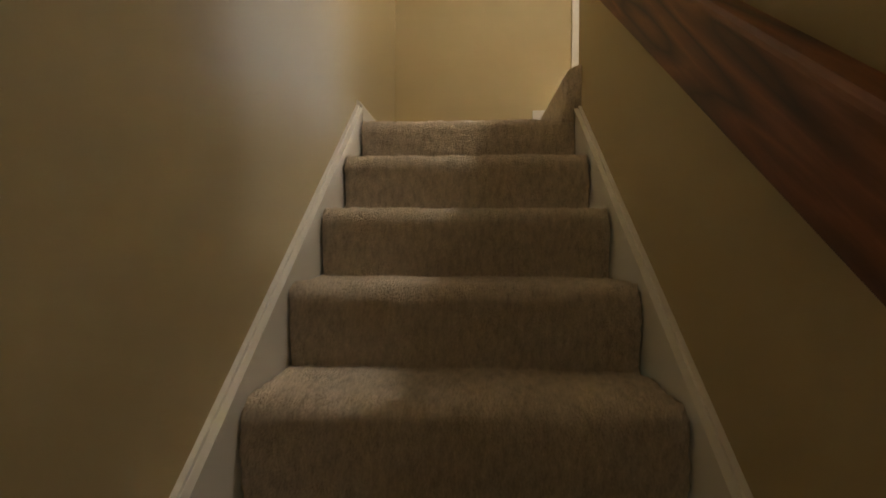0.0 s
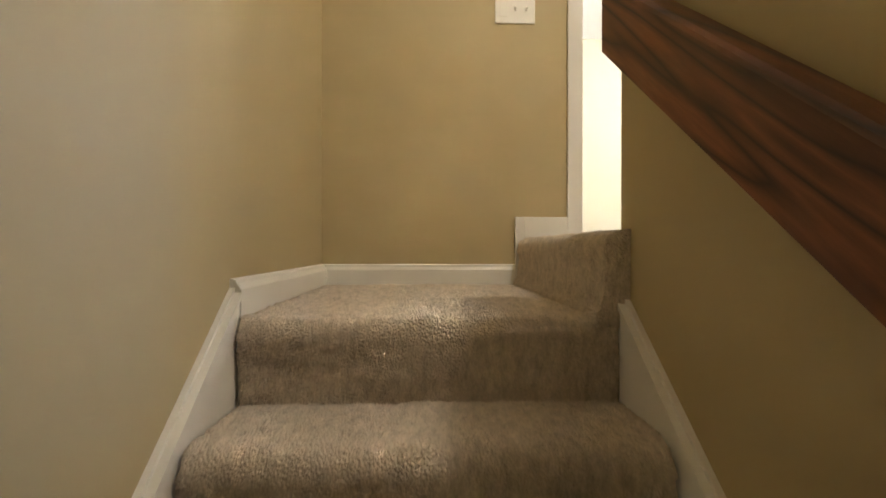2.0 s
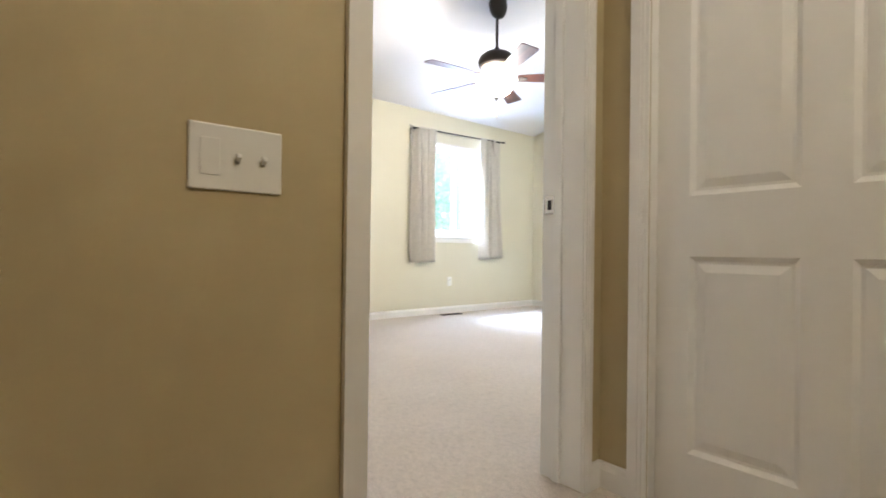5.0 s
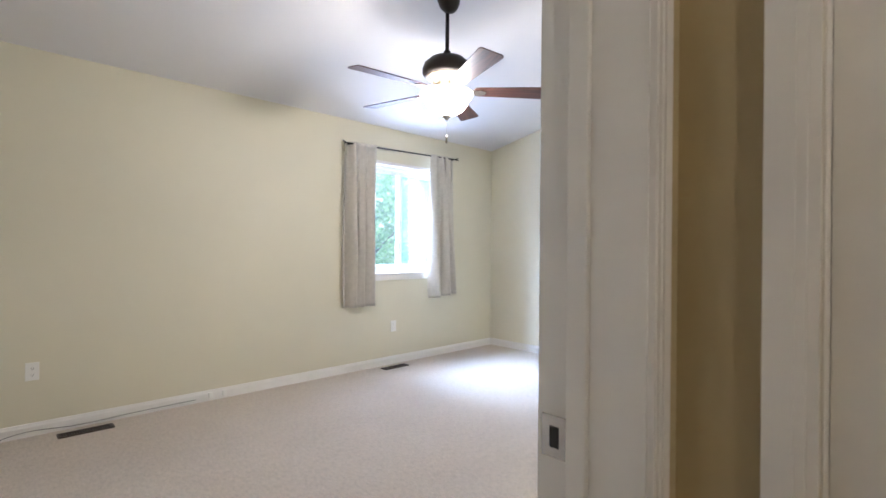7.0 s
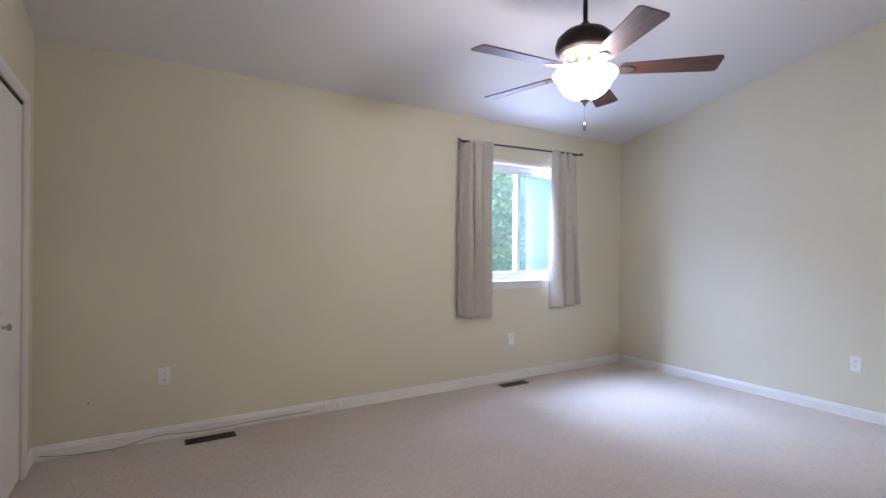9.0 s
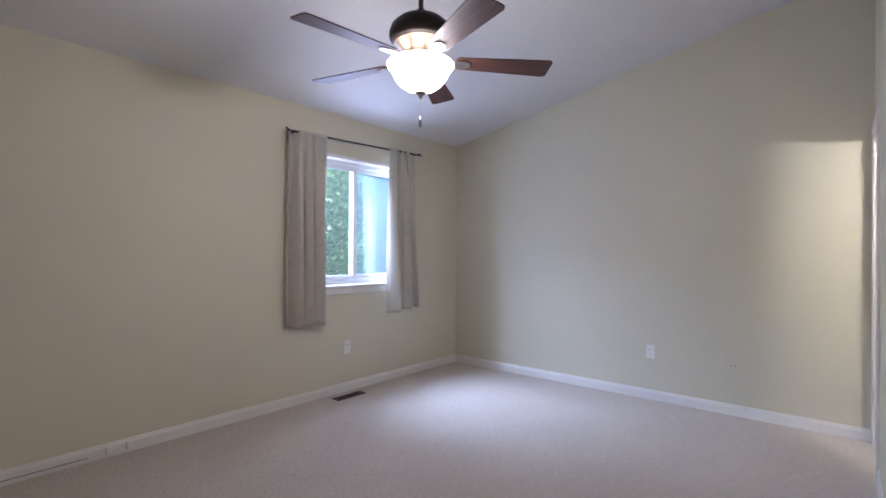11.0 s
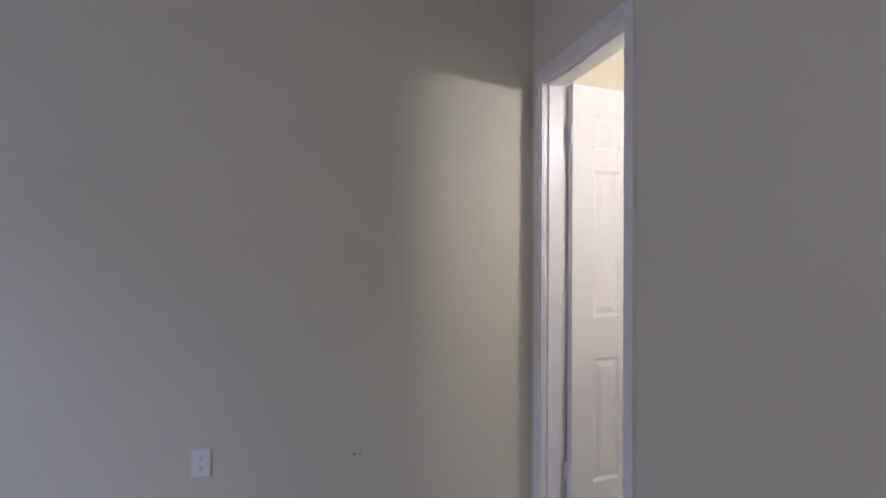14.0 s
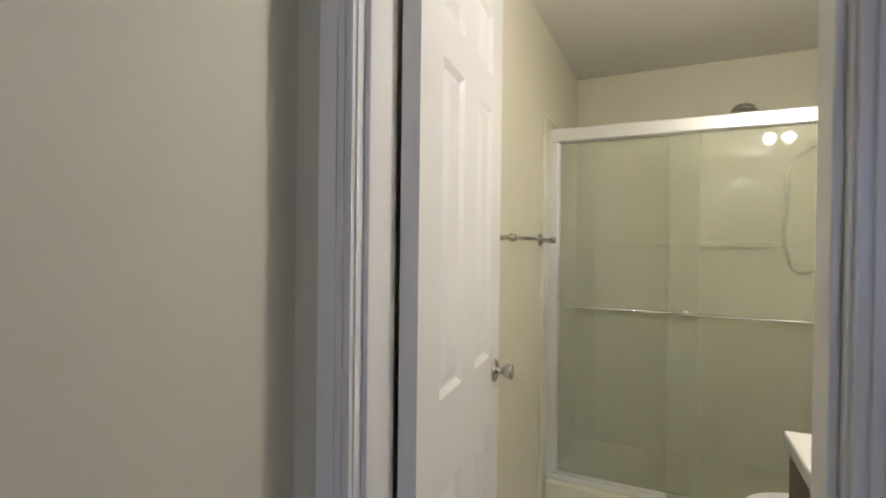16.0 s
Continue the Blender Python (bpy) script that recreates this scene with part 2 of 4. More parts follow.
PALEGLASS = glass_material("pale_blue_glass", (0.80, 0.94, 0.98), 0.05, 0.14, (0.5, 0.76, 0.76), "ShaderNodeBsdfTranslucent")
SHOWERGLASS = glass_material("shower_glass", (0.95, 0.96, 0.87), 0.01, 0.22)
SHADEGLASS = glow_material("lit_alabaster_glass", (1.0, 0.88, 0.74), 5.0)
BULB = glow_material("lit_bulb", (1.0, 0.93, 0.78), 14.0)
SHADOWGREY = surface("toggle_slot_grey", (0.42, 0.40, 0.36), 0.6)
MIRROR = surface("mirror_silver", (0.86, 0.88, 0.87), 0.02, 1.0, vary=0.0, bump=0.0, rough_vary=0.0)
LEAF = leaf_material("tree_leaf", (0.09, 0.19, 0.05), (0.33, 0.47, 0.20))
BARK = surface("grey_bark", (0.10, 0.08, 0.06), 0.9, grain=30, bump=0.8, vary=0.3, bump_dist=0.02)
GRASS = surface("lawn", (0.06, 0.11, 0.03), 0.95, grain=40, bump=0.6, vary=0.3, bump_dist=0.02)
WIRE = surface("dark_cable", (0.03, 0.025, 0.02), 0.6)


# ---- mesh helpers ----
def mesh_object(name, bm, mat, parent=None, label="", smooth=None):
    me = bpy.data.meshes.new(name)
    bmesh.ops.recalc_face_normals(bm, faces=bm.faces[:])
    bm.to_mesh(me)
    bm.free()
    me.materials.append(mat)
    if smooth is not None:
        me.shade_smooth() if smooth else me.shade_flat()
    ob = new(name, me)
    if parent is not None:
        ob.parent = parent
    if label:
        ob["label"] = label
    return ob


def part(name, bm, mat, parent, label="", smooth=None):
    return mesh_object(name, bm, mat, parent, label, smooth)


def box(bm, a, b, bevel=0.0, m=None, seg=2):
    """Adds a box from corner a to corner b."""
    a, b = [min(p, q) for p, q in zip(a, b)], [max(p, q) for p, q in zip(a, b)]
    vs = [bm.verts.new((x, y, z)) for x in (a[0], b[0]) for y in (a[1], b[1]) for z in (a[2], b[2])]
    fs = [bm.faces.new([vs[i] for i in q]) for q in ((0, 1, 3, 2), (4, 6, 7, 5), (0, 4, 5, 1), (2, 3, 7, 6), (0, 2, 6, 4), (1, 5, 7, 3))]
    if bevel:
        es = {e for f in fs for e in f.edges}
        r = bmesh.ops.bevel(bm, geom=list(es), offset=bevel, segments=seg, affect="EDGES", profile=0.5)
        vs = list({v for f in r["faces"] for v in f.verts} | {v for v in vs if v.is_valid})
    if m is not None:
        bmesh.ops.transform(bm, matrix=m, verts=vs)
    return bm


def boxes(*items, bevel=0.0):
    bm = bmesh.new()
    for a, b in items:
        box(bm, a, b, bevel)
    return bm


def lathe(bm, profile, centre=(0, 0, 0), seg=32, m=None):
    """Turns a profile of (radius, height) round the z axis."""
    rings = []
    for r, z in profile:
        if r < 1e-5:
            rings.append([bm.verts.new((centre[0], centre[1], centre[2] + z))])
        else:
            rings.append([bm.verts.new((centre[0] + r * math.cos(2 * math.pi * i / seg), centre[1] + r * math.sin(2 * math.pi * i / seg), centre[2] + z)) for i in range(seg)])
    for p, q in zip(rings, rings[1:]):
        for i in range(seg):
            j = (i + 1) % seg
            f = [p[i % len(p)], p[j % len(p)], q[j % len(q)], q[i % len(q)]]
            f = list(dict.fromkeys(f))
            if len(f) > 2:
                bm.faces.new(f)
    for ring in (rings[0], rings[-1]):
        if len(ring) > 2:
            bm.faces.new(ring)
    if m is not None:
        bmesh.ops.transform(bm, matrix=m, verts=[v for r in rings for v in r])
    return bm


def rod(bm, a, b, r, seg=14):
    a, b = Vector(a), Vector(b)
    d = b - a
    m = Matrix.Translation(a) @ d.to_track_quat("Z", "Y").to_matrix().to_4x4()
    return lathe(bm, [(r, 0), (r, d.length)], seg=seg, m=m)


def prism(bm, outline, axis, a, b):
    """Extrudes an outline of (u, v) along axis x, y or z from a to b."""
    def at(u, v, w):
        return {"x": (w, u, v), "y": (u, w, v), "z": (u, v, w)}[axis]
    lo, hi = [bm.verts.new(at(u, v, a)) for u, v in outline], [bm.verts.new(at(u, v, b)) for u, v in outline]
    bm.faces.new(lo)
    bm.faces.new(hi[::-1])
    n = len(outline)
    for i in range(n):
        bm.faces.new((lo[i], lo[(i + 1) % n], hi[(i + 1) % n], hi[i]))
    return bm


def wall(name, axis, w0, w1, u0, u1, z0, z1, mat, holes=()):
    """A wall across axis x or y from w0 to w1, with holes (u0, u1, z0, z1) through it."""
    us = sorted({u0, u1, *[h for k in holes for h in k[:2] if u0 < h < u1]})
    zs = sorted({z0, z1, *[h for k in holes for h in k[2:] if z0 < h < z1]})

    def solid(i, j):
        if not (0 <= i < len(us) - 1 and 0 <= j < len(zs) - 1):
            return False
        u, z = (us[i] + us[i + 1]) / 2, (zs[j] + zs[j + 1]) / 2
        return not any(h[0] < u < h[1] and h[2] < z < h[3] for h in holes)
    bm, cache = bmesh.new(), {}

    def v(w, u, z):
        k = (w, u, z)
        if k not in cache:
            cache[k] = bm.verts.new((w, u, z) if axis == "x" else (u, w, z))
        return cache[k]
    for i in range(len(us) - 1):
        for j in range(len(zs) - 1):
            if not solid(i, j):
                continue
            a, b, c, d = us[i], us[i + 1], zs[j], zs[j + 1]
            for w in (w0, w1):
                bm.faces.new((v(w, a, c), v(w, b, c), v(w, b, d), v(w, a, d)))
            for di, dj, p, q in ((-1, 0, (a, c), (a, d)), (1, 0, (b, c), (b, d)), (0, -1, (a, c), (b, c)), (0, 1, (a, d), (b, d))):
                if not solid(i + di, j + dj):
                    bm.faces.new((v(w0, *p), v(w1, *p), v(w1, *q), v(w0, *q)))
    ob = mesh_object(name, bm, mat)
    return tagged(ob, kind="structure")


def structure(name, bm, mat, label=""):
    return tagged(mesh_object(name, bm, mat), label, kind="structure")


# ---- the setting ----
RX, WY, CX, WT = 5.965, 3.755, 0.82, 0.16
SW, KNEE, LAND = 0.845, 0.905, -0.19
HX = 1.95
DOOR = (1.06, 1.852)
BATH = (5.238, 5.848)
HEAD = 2.04
R0, RUN, RISE, STEPS, LIFT = -0.954, 0.242, 0.1907, 9, 0.017

wall("wall_stair", "x", -0.12, 0.0, -4.5, 0.0, -3.4, 2.56, TAN)
wall("wall_knee", "x", SW, SW + 0.12, -4.5, -0.912, -3.4, KNEE, TAN)
wall("wall_hall_far", "y", 0.0, 0.06, -0.12, HX + 0.12, -0.45, 3.6, TAN, [(*DOOR, -0.5, HEAD)])
wall("wall_door_east_return", "x", RX, RX + 0.12, 0.06, WT, -0.25, 3.6, CREAM)
wall("wall_bedroom_door_side", "y", 0.06, WT, 0.59, RX, -0.45, 3.6, CREAM, [(*DOOR, -0.5, HEAD), (*BATH, -0.5, HEAD)])
wall("wall_bath_door_side", "y", 0.045, 0.06, HX + 0.12, RX, -0.45, 3.6, BATHPAINT, [(*BATH, -0.5, HEAD)])
wall("wall_hall_side", "x", HX, HX + 0.12, -4.5, 0.0, -0.25, 2.56, TAN, [(-1.035, -0.165, -0.3, 2.03)])
wall("wall_hall_end", "y", -4.62, -4.5, -0.12, HX + 0.12, -3.4, 2.56, TAN)
wall("wall_bedroom_east", "x", RX, RX + 0.12, WT, WY + 0.16, -0.25, 3.6, CREAM)
wall("wall_bath_east", "x", RX, RX + 0.12, -2.46, 0.06, -0.25, 3.6, BATHPAINT)
wall("wall_closet_side", "x", CX - 0.12, CX, WT, WY, -0.25, 3.6, CREAM, [(2.36, 3.50, -0.2, 2.02)])
wall("wall_closet_back", "x", 0.05, 0.11, WT, WY, -0.25, 3.6, CREAM)
wall("wall_window", "y", WY, WY + 0.16, 0.05, RX + 0.0, -0.25, 3.6, CREAM, [(3.99, 5.12, 0.955, 2.08)])
wall("wall_bath_west", "x", 4.28, 4.40, -2.34, 0.045, -0.25, 2.5, BATHPAINT)
wall("wall_bath_back", "y", -2.46, -2.34, 4.28, RX, -0.25, 2.5, BATHPAINT)

bm = bmesh.new()
slope = 0.212


def ceil_z(y):
    return 2.462 + slope * (WY - y)


prism(bm, [(0.06, ceil_z(0.06)), (WY + 0.02, ceil_z(WY + 0.02)), (WY + 0.02, ceil_z(WY + 0.02) + 0.15), (0.06, ceil_z(0.06) + 0.15)], "x", CX - 0.06, RX + 0.03)
structure("ceiling_bedroom", bm, CEIL, "white painted sloping ceiling of the bedroom")
structure("ceiling_hall", boxes(((-0.06, -4.55, 2.44), (HX + 0.06, 0.0, 2.56))), CEIL)
structure("ceiling_bath", boxes(((4.34, -2.40, 2.32), (RX + 0.03, 0.045, 2.44))), BATHCEIL)
structure("roof", boxes(((-0.3, -4.8, 3.62), (6.3, 4.0, 3.75))), BARK)

# carpeted floors, stairs and the landing
structure("floor_bedroom", boxes(((CX, WT, -0.25), (RX, WY, 0.0))), ROOMCARPET, "beige cut-pile carpet of the bedroom")
structure("floor_doorway", boxes(((DOOR[0] + 0.004, 0.0, -0.25), (DOOR[1] - 0.004, WT, 0.0))), ROOMCARPET)
structure("floor_bath", boxes(((4.40, -2.34, -0.25), (RX, 0.045, -0.004))), VINYLFLOOR)
structure("floor_closet", boxes(((0.11, WT, -0.25), (CX, WY, -0.002))), CARPET)
structure("threshold_bath", boxes(((BATH[0], 0.045, -0.2), (BATH[1], WT, 0.008)), bevel=0.004), STONE, "pale marble threshold of the bathroom door")


def carpet_block(name, outline, axis, a, b, label="", fuzz=0.0045, step=0.009):
    """A carpeted block: its outline run along an axis in short steps and roughened by the pile."""
    bm = bmesh.new()
    pts = []
    n = len(outline)
    for i in range(n):
        p, q = Vector(outline[i]), Vector(outline[(i + 1) % n])
        k = max(1, int((q - p).length / step))
        pts += [p.lerp(q, j / k) for j in range(k)]
    m = max(1, int(abs(b - a) / step))
    rings = []
    for i in range(m + 1):
        w = a + (b - a) * i / m
        ring = []
        for p in pts:
            c = Vector((p.x, w, p.y)) if axis == "y" else Vector((w, p.x, p.y))
            ring.append(bm.verts.new(c + noise.noise_vector(c * 75) * fuzz * 1.2 + noise.noise_vector(c * 11) * fuzz * 0.9))
        rings.append(ring)
    for r, s in zip(rings, rings[1:]):
        for i in range(len(pts)):
            j = (i + 1) % len(pts)
            bm.faces.new((r[i], r[j], s[j], s[i]))
    bm.faces.new(rings[0])
    bm.faces.new(rings[-1])
    ob = mesh_object(name, bm, CARPET, smooth=True)
    return tagged(ob, label, kind="structure")


def nose(front, top, back, bottom, r=0.045):
    """The outline of a carpeted step with a softly rounded nosing: its front at the nosing, in (depth, height)."""
    pts = [(back, bottom), (front + 0.010, bottom), (front + 0.002, top - 2.2 * r)]
    for i in range(7):
        a = math.pi / 2 * i / 6
        pts.append((front + r - r * math.cos(a), top - r + r * math.sin(a)))
    pts.append((back, top))
    return pts


for k in range(1, STEPS):
    f = R0 - RUN * k - 0.008
    carpet_block("stair_step", nose(f, LAND + LIFT - RISE * k, f + RUN + 0.06, LAND + LIFT - RISE * (k + 1) - 0.02), "x", 0.027, SW - 0.027,
                 "beige carpeted stair step with a rounded nosing", step=0.009 if k < 6 else 0.03)
carpet_block("stair_landing", nose(R0 - 0.008, LAND, -0.002, LAND - RISE - 0.02), "x", 0.024, SW - 0.024, "beige carpeted landing at the top of the stairs")
carpet_block("hall_step", [(0.97, LAND - 0.02), (0.776, LAND - 0.02), (0.776, LAND + 0.008), (0.788, LAND + 0.03), (0.796, -0.085), (0.790, -0.050), (0.794, -0.026), (0.806, -0.010), (0.825, -0.002), (0.85, 0.0), (0.97, 0.0)], "y", R0 - 0.004, -0.001, "beige carpeted step up from the landing to the hall")
structure("floor_hall", boxes(((0.965, -4.5, -0.25), (HX + 0.2, 0.0, 0.0))), ROOMCARPET, "beige carpet of the hall")
structure("floor_lower", boxes(((-0.12, -4.5, -2.3), (SW, R0 - RUN * STEPS, LAND - RISE * STEPS))), CARPET)


# skirting, stringers and casings
def skirting(name, pts, z=0.0, h=0.083, inward=0.014):
    """A moulded skirting board from p to q; inward points into the room."""
    (x0, y0), (x1, y1), (nx, ny) = pts
    prof = [(0, 0), (inward, 0), (inward, h * 0.72), (inward * 0.6, h * 0.86), (inward * 0.5, h * 0.96), (0.002, h), (0, h)]
    bm = bmesh.new()
    rings = [[bm.verts.new((x + nx * d, y + ny * d, z + v)) for d, v in prof] for x, y in ((x0, y0), (x1, y1))]
    n = len(prof)
    for i in range(n):
        bm.faces.new((rings[0][i], rings[0][(i + 1) % n], rings[1][(i + 1) % n], rings[1][i]))
    bm.faces.new(rings[0])
    bm.faces.new(rings[1])
    return structure(name, bm, TRIM, "white painted moulded skirting board")


skirting("baseboard_landing_side", ((0, -0.928), (0, -0.0), (1, 0)), LAND, inward=0.024)
skirting("baseboard_landing_far", ((0.0, 0), (0.783, 0), (0, -1)), LAND)
structure("trim_step_block", boxes(((0.784, -0.0155, LAND), (0.82, 0, 0.085)), ((0.82, -0.0155, -0.03), (0.999, 0, 0.085)), bevel=0.002), TRIM, "white painted skirting block above the landing step")
skirting("baseboard_hall_side", ((HX, -0.0), (HX, -0.108), (-1, 0)))
skirting("baseboard_hall_corner", ((1.888, 0), (HX, 0), (0, -1)))
skirting("baseboard_window_wall", ((CX, WY), (RX, WY), (0, -1)))
skirting("baseboard_east", ((RX, WT), (RX, WY), (-1, 0)))
skirting("baseboard_closet_side", ((CX, 3.56), (CX, WY), (1, 0)))
skirting("baseboard_closet_near", ((CX, WT), (CX, 2.30), (1, 0)))
skirting("baseboard_door_wall", ((1.91, WT), (5.18, WT), (0, 1)))
skirting("baseboard_bath_east", ((RX, -1.46), (RX, 0.0), (-1, 0)))


def stringer(name, x, s, up=0.0):
    """A sloping skirting board beside the stairs with a moulded top edge; s points away from the wall."""
    def top(y):
        return -0.127 + up + 0.772 * (y + 0.93)
    y0, y1 = -3.3, -0.93
    root = new(name)
    for piece, lo0, lo1, hi, d in (("board", 0.30, 0.25, 0.022, 0.021), ("bead", 0.022, 0.022, 0.010, 0.026), ("cap", 0.010, 0.010, 0.0, 0.011)):
        bm = bmesh.new()
        prism(bm, [(y0, top(y0) - lo0), (y1, top(y1) - lo1), (y1, top(y1) - hi), (y0, top(y0) - hi)], "x", x, x + s * d)
        part(piece, bm, TRIM, root)
    tagged(root, "white painted sloping skirting board beside the stairs", kind="structure")


stringer("stringer_wall_side", 0.0, 1, 0.001)
stringer("stringer_knee_side", SW, -1)


def casing(name, axis, face, s, u0, u1, top, w=0.057, t=0.016, z0=0.0, w1=None):
    """The moulded frame round a door opening on one side of a wall: s points away from the wall."""
    def strip(bm, ua, ub, za, zb, inner):
        f = 0.62
        rows = ((0.0, 0.22, t * 0.55), (0.22, 0.42, t * 0.8), (0.42, 1.0, t))
        for a, b, d in rows:
            if inner == "top":
                c = ((ua, za + (zb - za) * a), (ub, za + (zb - za) * b))
            elif inner == "right":
                c = ((ub - (ub - ua) * b, za), (ub - (ub - ua) * a, zb))
            else:
                c = ((ua + (ub - ua) * a, za), (ua + (ub - ua) * b, zb))
            (p, q), (r, v) = c
            lo = (face, p, q) if axis == "x" else (p, face, q)
            hi = (face + s * d, r, v) if axis == "x" else (r, face + s * d, v)
            box(bm, lo, hi)
    root = new(name)
    for leg, (a, b, c, d, inner) in (("leg", (u0 - w, u0, z0, top + w, "right")), ("leg", (u1, u1 + (w1 or w), z0, top + w, "left")), ("head", (u0, u1, top, top + w, "top"))):
        bm = bmesh.new()
        strip(bm, a, b, c, d, inner)
        part(leg, bm, TRIM, root)
    return tagged(root, "white painted moulded door casing", kind="structure")


casing("casing_bedroom_hall", "y", 0.0, -1, DOOR[0], DOOR[1], HEAD, 0.061, w1=0.034)
casing("casing_bedroom_room", "y", WT, 1, DOOR[0], DOOR[1], HEAD)
casing("casing_bath_room", "y", WT, 1, BATH[0], BATH[1], HEAD)
casing("casing_bath_inside", "y", 0.045, -1, BATH[0], BATH[1], HEAD)
casing("casing_hall_closet", "x", HX, -1, -1.035, -0.165, 2.03)
casing("casing_bifold", "x", CX, 1, 2.36, 3.50, 2.02)


def jamb(name, u0, u1, top, stop0, stop1, y0=0.0):
    """The lining of a door opening in a wall through the wall, with the stop that the door shuts against."""
    t = 0.004
    bm = boxes(((u0, y0, 0.002), (u0 + t, WT, top)), ((u1 - t, y0, 0.002), (u1, WT, top)), ((u0 + t, y0, top - t), (u1 - t, WT, top)))
    for a, b in (((u0 + t, stop0, 0.002), (u0 + t + 0.011, stop1, top - t)), ((u1 - t - 0.011, stop0, 0.002), (u1 - t, stop1, top - t)),
                 ((u0 + t + 0.011, stop0, top - t - 0.011), (u1 - t - 0.011, stop1, top - t))):
        box(bm, a, b, 0.002)
    structure(name, bm, TRIM, "white painted door jamb with its stop")


jamb("jamb_bedroom", DOOR[0], DOOR[1], HEAD, 0.080, 0.112)
jamb("jamb_bath", BATH[0], BATH[1], HEAD, 0.080, 0.142, 0.045)


# ---- doors ----
def six_panel_leaf(width, height, thick, rows, stile=0.105, mull=0.115):
    """A moulded six-panel leaf: x along its width from the hinge, y across its thickness, z up. rows: (z0, z1) of its panels."""
    pw = (width - 2 * stile - mull) / 2
    cols = [(stile, stile + pw), (stile + pw + mull, width - stile)]
    bm = bmesh.new()
    xs = sorted({0, width, *[c for k in cols for c in k]})
    zs = sorted({0, height, *[c for k in rows for c in k]})
    for side in (0, 1):
        y, s = (0, 1) if side == 0 else (thick, -1)
        for i in range(len(xs) - 1):
            for j in range(len(zs) - 1):
                a, b, c, d = xs[i], xs[i + 1], zs[j], zs[j + 1]
                if (a, b) in cols and (c, d) in rows:
                    depths = ((0, 0), (0.014, 0.009), (0.022, 0.009), (0.046, 0.002))
                    loops = [[(a + o, y + s * e, c + o), (b - o, y + s * e, c + o), (b - o, y + s * e, d - o), (a + o, y + s * e, d - o)] for o, e in depths]
                    vl = [[bm.verts.new(p) for p in lp] for lp in loops]
                    for p, q in zip(vl, vl[1:]):
                        for k in range(4):
                            bm.faces.new((p[k], p[(k + 1) % 4], q[(k + 1) % 4], q[k]))
                    bm.faces.new(vl[-1])
                else:
                    bm.faces.new([bm.verts.new(p) for p in ((a, y, c), (b, y, c), (b, y, d), (a, y, d))])
    for p in (((0, 0, 0), (0, thick, 0), (0, thick, height), (0, 0, height)), ((width, 0, 0), (width, thick, 0), (width, thick, height), (width, 0, height)),
              ((0, 0, 0), (width, 0, 0), (width, thick, 0), (0, thick, 0)), ((0, 0, height), (width, 0, height), (width, thick, height), (0, thick, height))):
        bm.faces.new([bm.verts.new(q) for q in p])
    bmesh.ops.remove_doubles(bm, verts=bm.verts[:], dist=1e-5)
    return bm


ROWS = [(0.20, 0.755), (0.945, 1.60), (1.715, 1.91)]


def knob_set(parent, x, z, thick, sides=(-1, 1), label="brushed nickel door knob"):
    for s in sides:
        y = 0 if s < 0 else thick
        bm = bmesh.new()
        m = Matrix.Translation((x, y, z)) @ Euler((radians(90 if s < 0 else -90), 0, 0)).to_matrix().to_4x4()
        lathe(bm, [(0.032, 0), (0.033, 0.004), (0.027, 0.009), (0.014, 0.012), (0.011, 0.018), (0.012, 0.024), (0.017, 0.032), (0.021, 0.042), (0.0222, 0.049), (0.020, 0.054), (0.007, 0.055), (0.006, 0.058), (0.0, 0.058)], seg=28, m=m)
        part("door_knob", bm, NICKEL, parent, label, smooth=True)


def door_thing(name, width, height, thick, rows, m, label, knobs=(-1, 1), hinges=True, knob_z=0.93, stile=0.105, mull=0.115):
    root = new(name)
    root.matrix_world = m
    part("leaf", six_panel_leaf(width, height, thick, rows, stile, mull), DOORPAINT, root)
    knob_set(root, width - 0.06, knob_z, thick, knobs)
    if hinges:
        for hz in (0.25, 1.79):
            bm = bmesh.new()
            box(bm, (-0.002, 0.003, hz - 0.044), (0.0, thick, hz + 0.044))
            hi = part("hinge", bm, TRIM, root, "white painted hinge", smooth=False)
            for py, pr in ((thick + 0.002, 0.006), (0.004, 0.005)):
                bm = bmesh.new()
                for n in range(5):
                    z0 = hz - 0.045 + 0.0182 * n
                    rod(bm, (-0.006, py, z0), (-0.006, py, z0 + 0.0160), pr, 10)
                part("knuckle", bm, TRIM, hi, "white painted hinge knuckle")
                bm = bmesh.new()
                rod(bm, (-0.006, py, hz - 0.044), (-0.006, py, hz + 0.044), 0.003, 8)
                part("pin", bm, DARK, hi, "dark hinge pin")
    return tagged(root, label, "door", kind="")


# bathroom door, open into the bathroom against its east wall
leaf_m = Matrix.Translation((5.8335, 0.0445, 0.012)) @ Euler((0, 0, -1.4625)).to_matrix().to_4x4()
door_thing("door_bath", 0.641, 2.017, 0.035, [(0.20, 0.767), (0.956, 1.633), (1.725, 1.892)], leaf_m @ Matrix.Translation((0, -0.035, 0)), "open white six-panel bathroom door with a nickel knob", knob_z=0.905, stile=0.117, mull=0.112)
# bedroom door, open into the bedroom
door_thing("door_bedroom", 0.755, 2.01, 0.035, ROWS, pose(1.105, WT + 0.002, 0.012, 0, 0, 87.7), "open white six-panel bedroom door with a nickel knob")
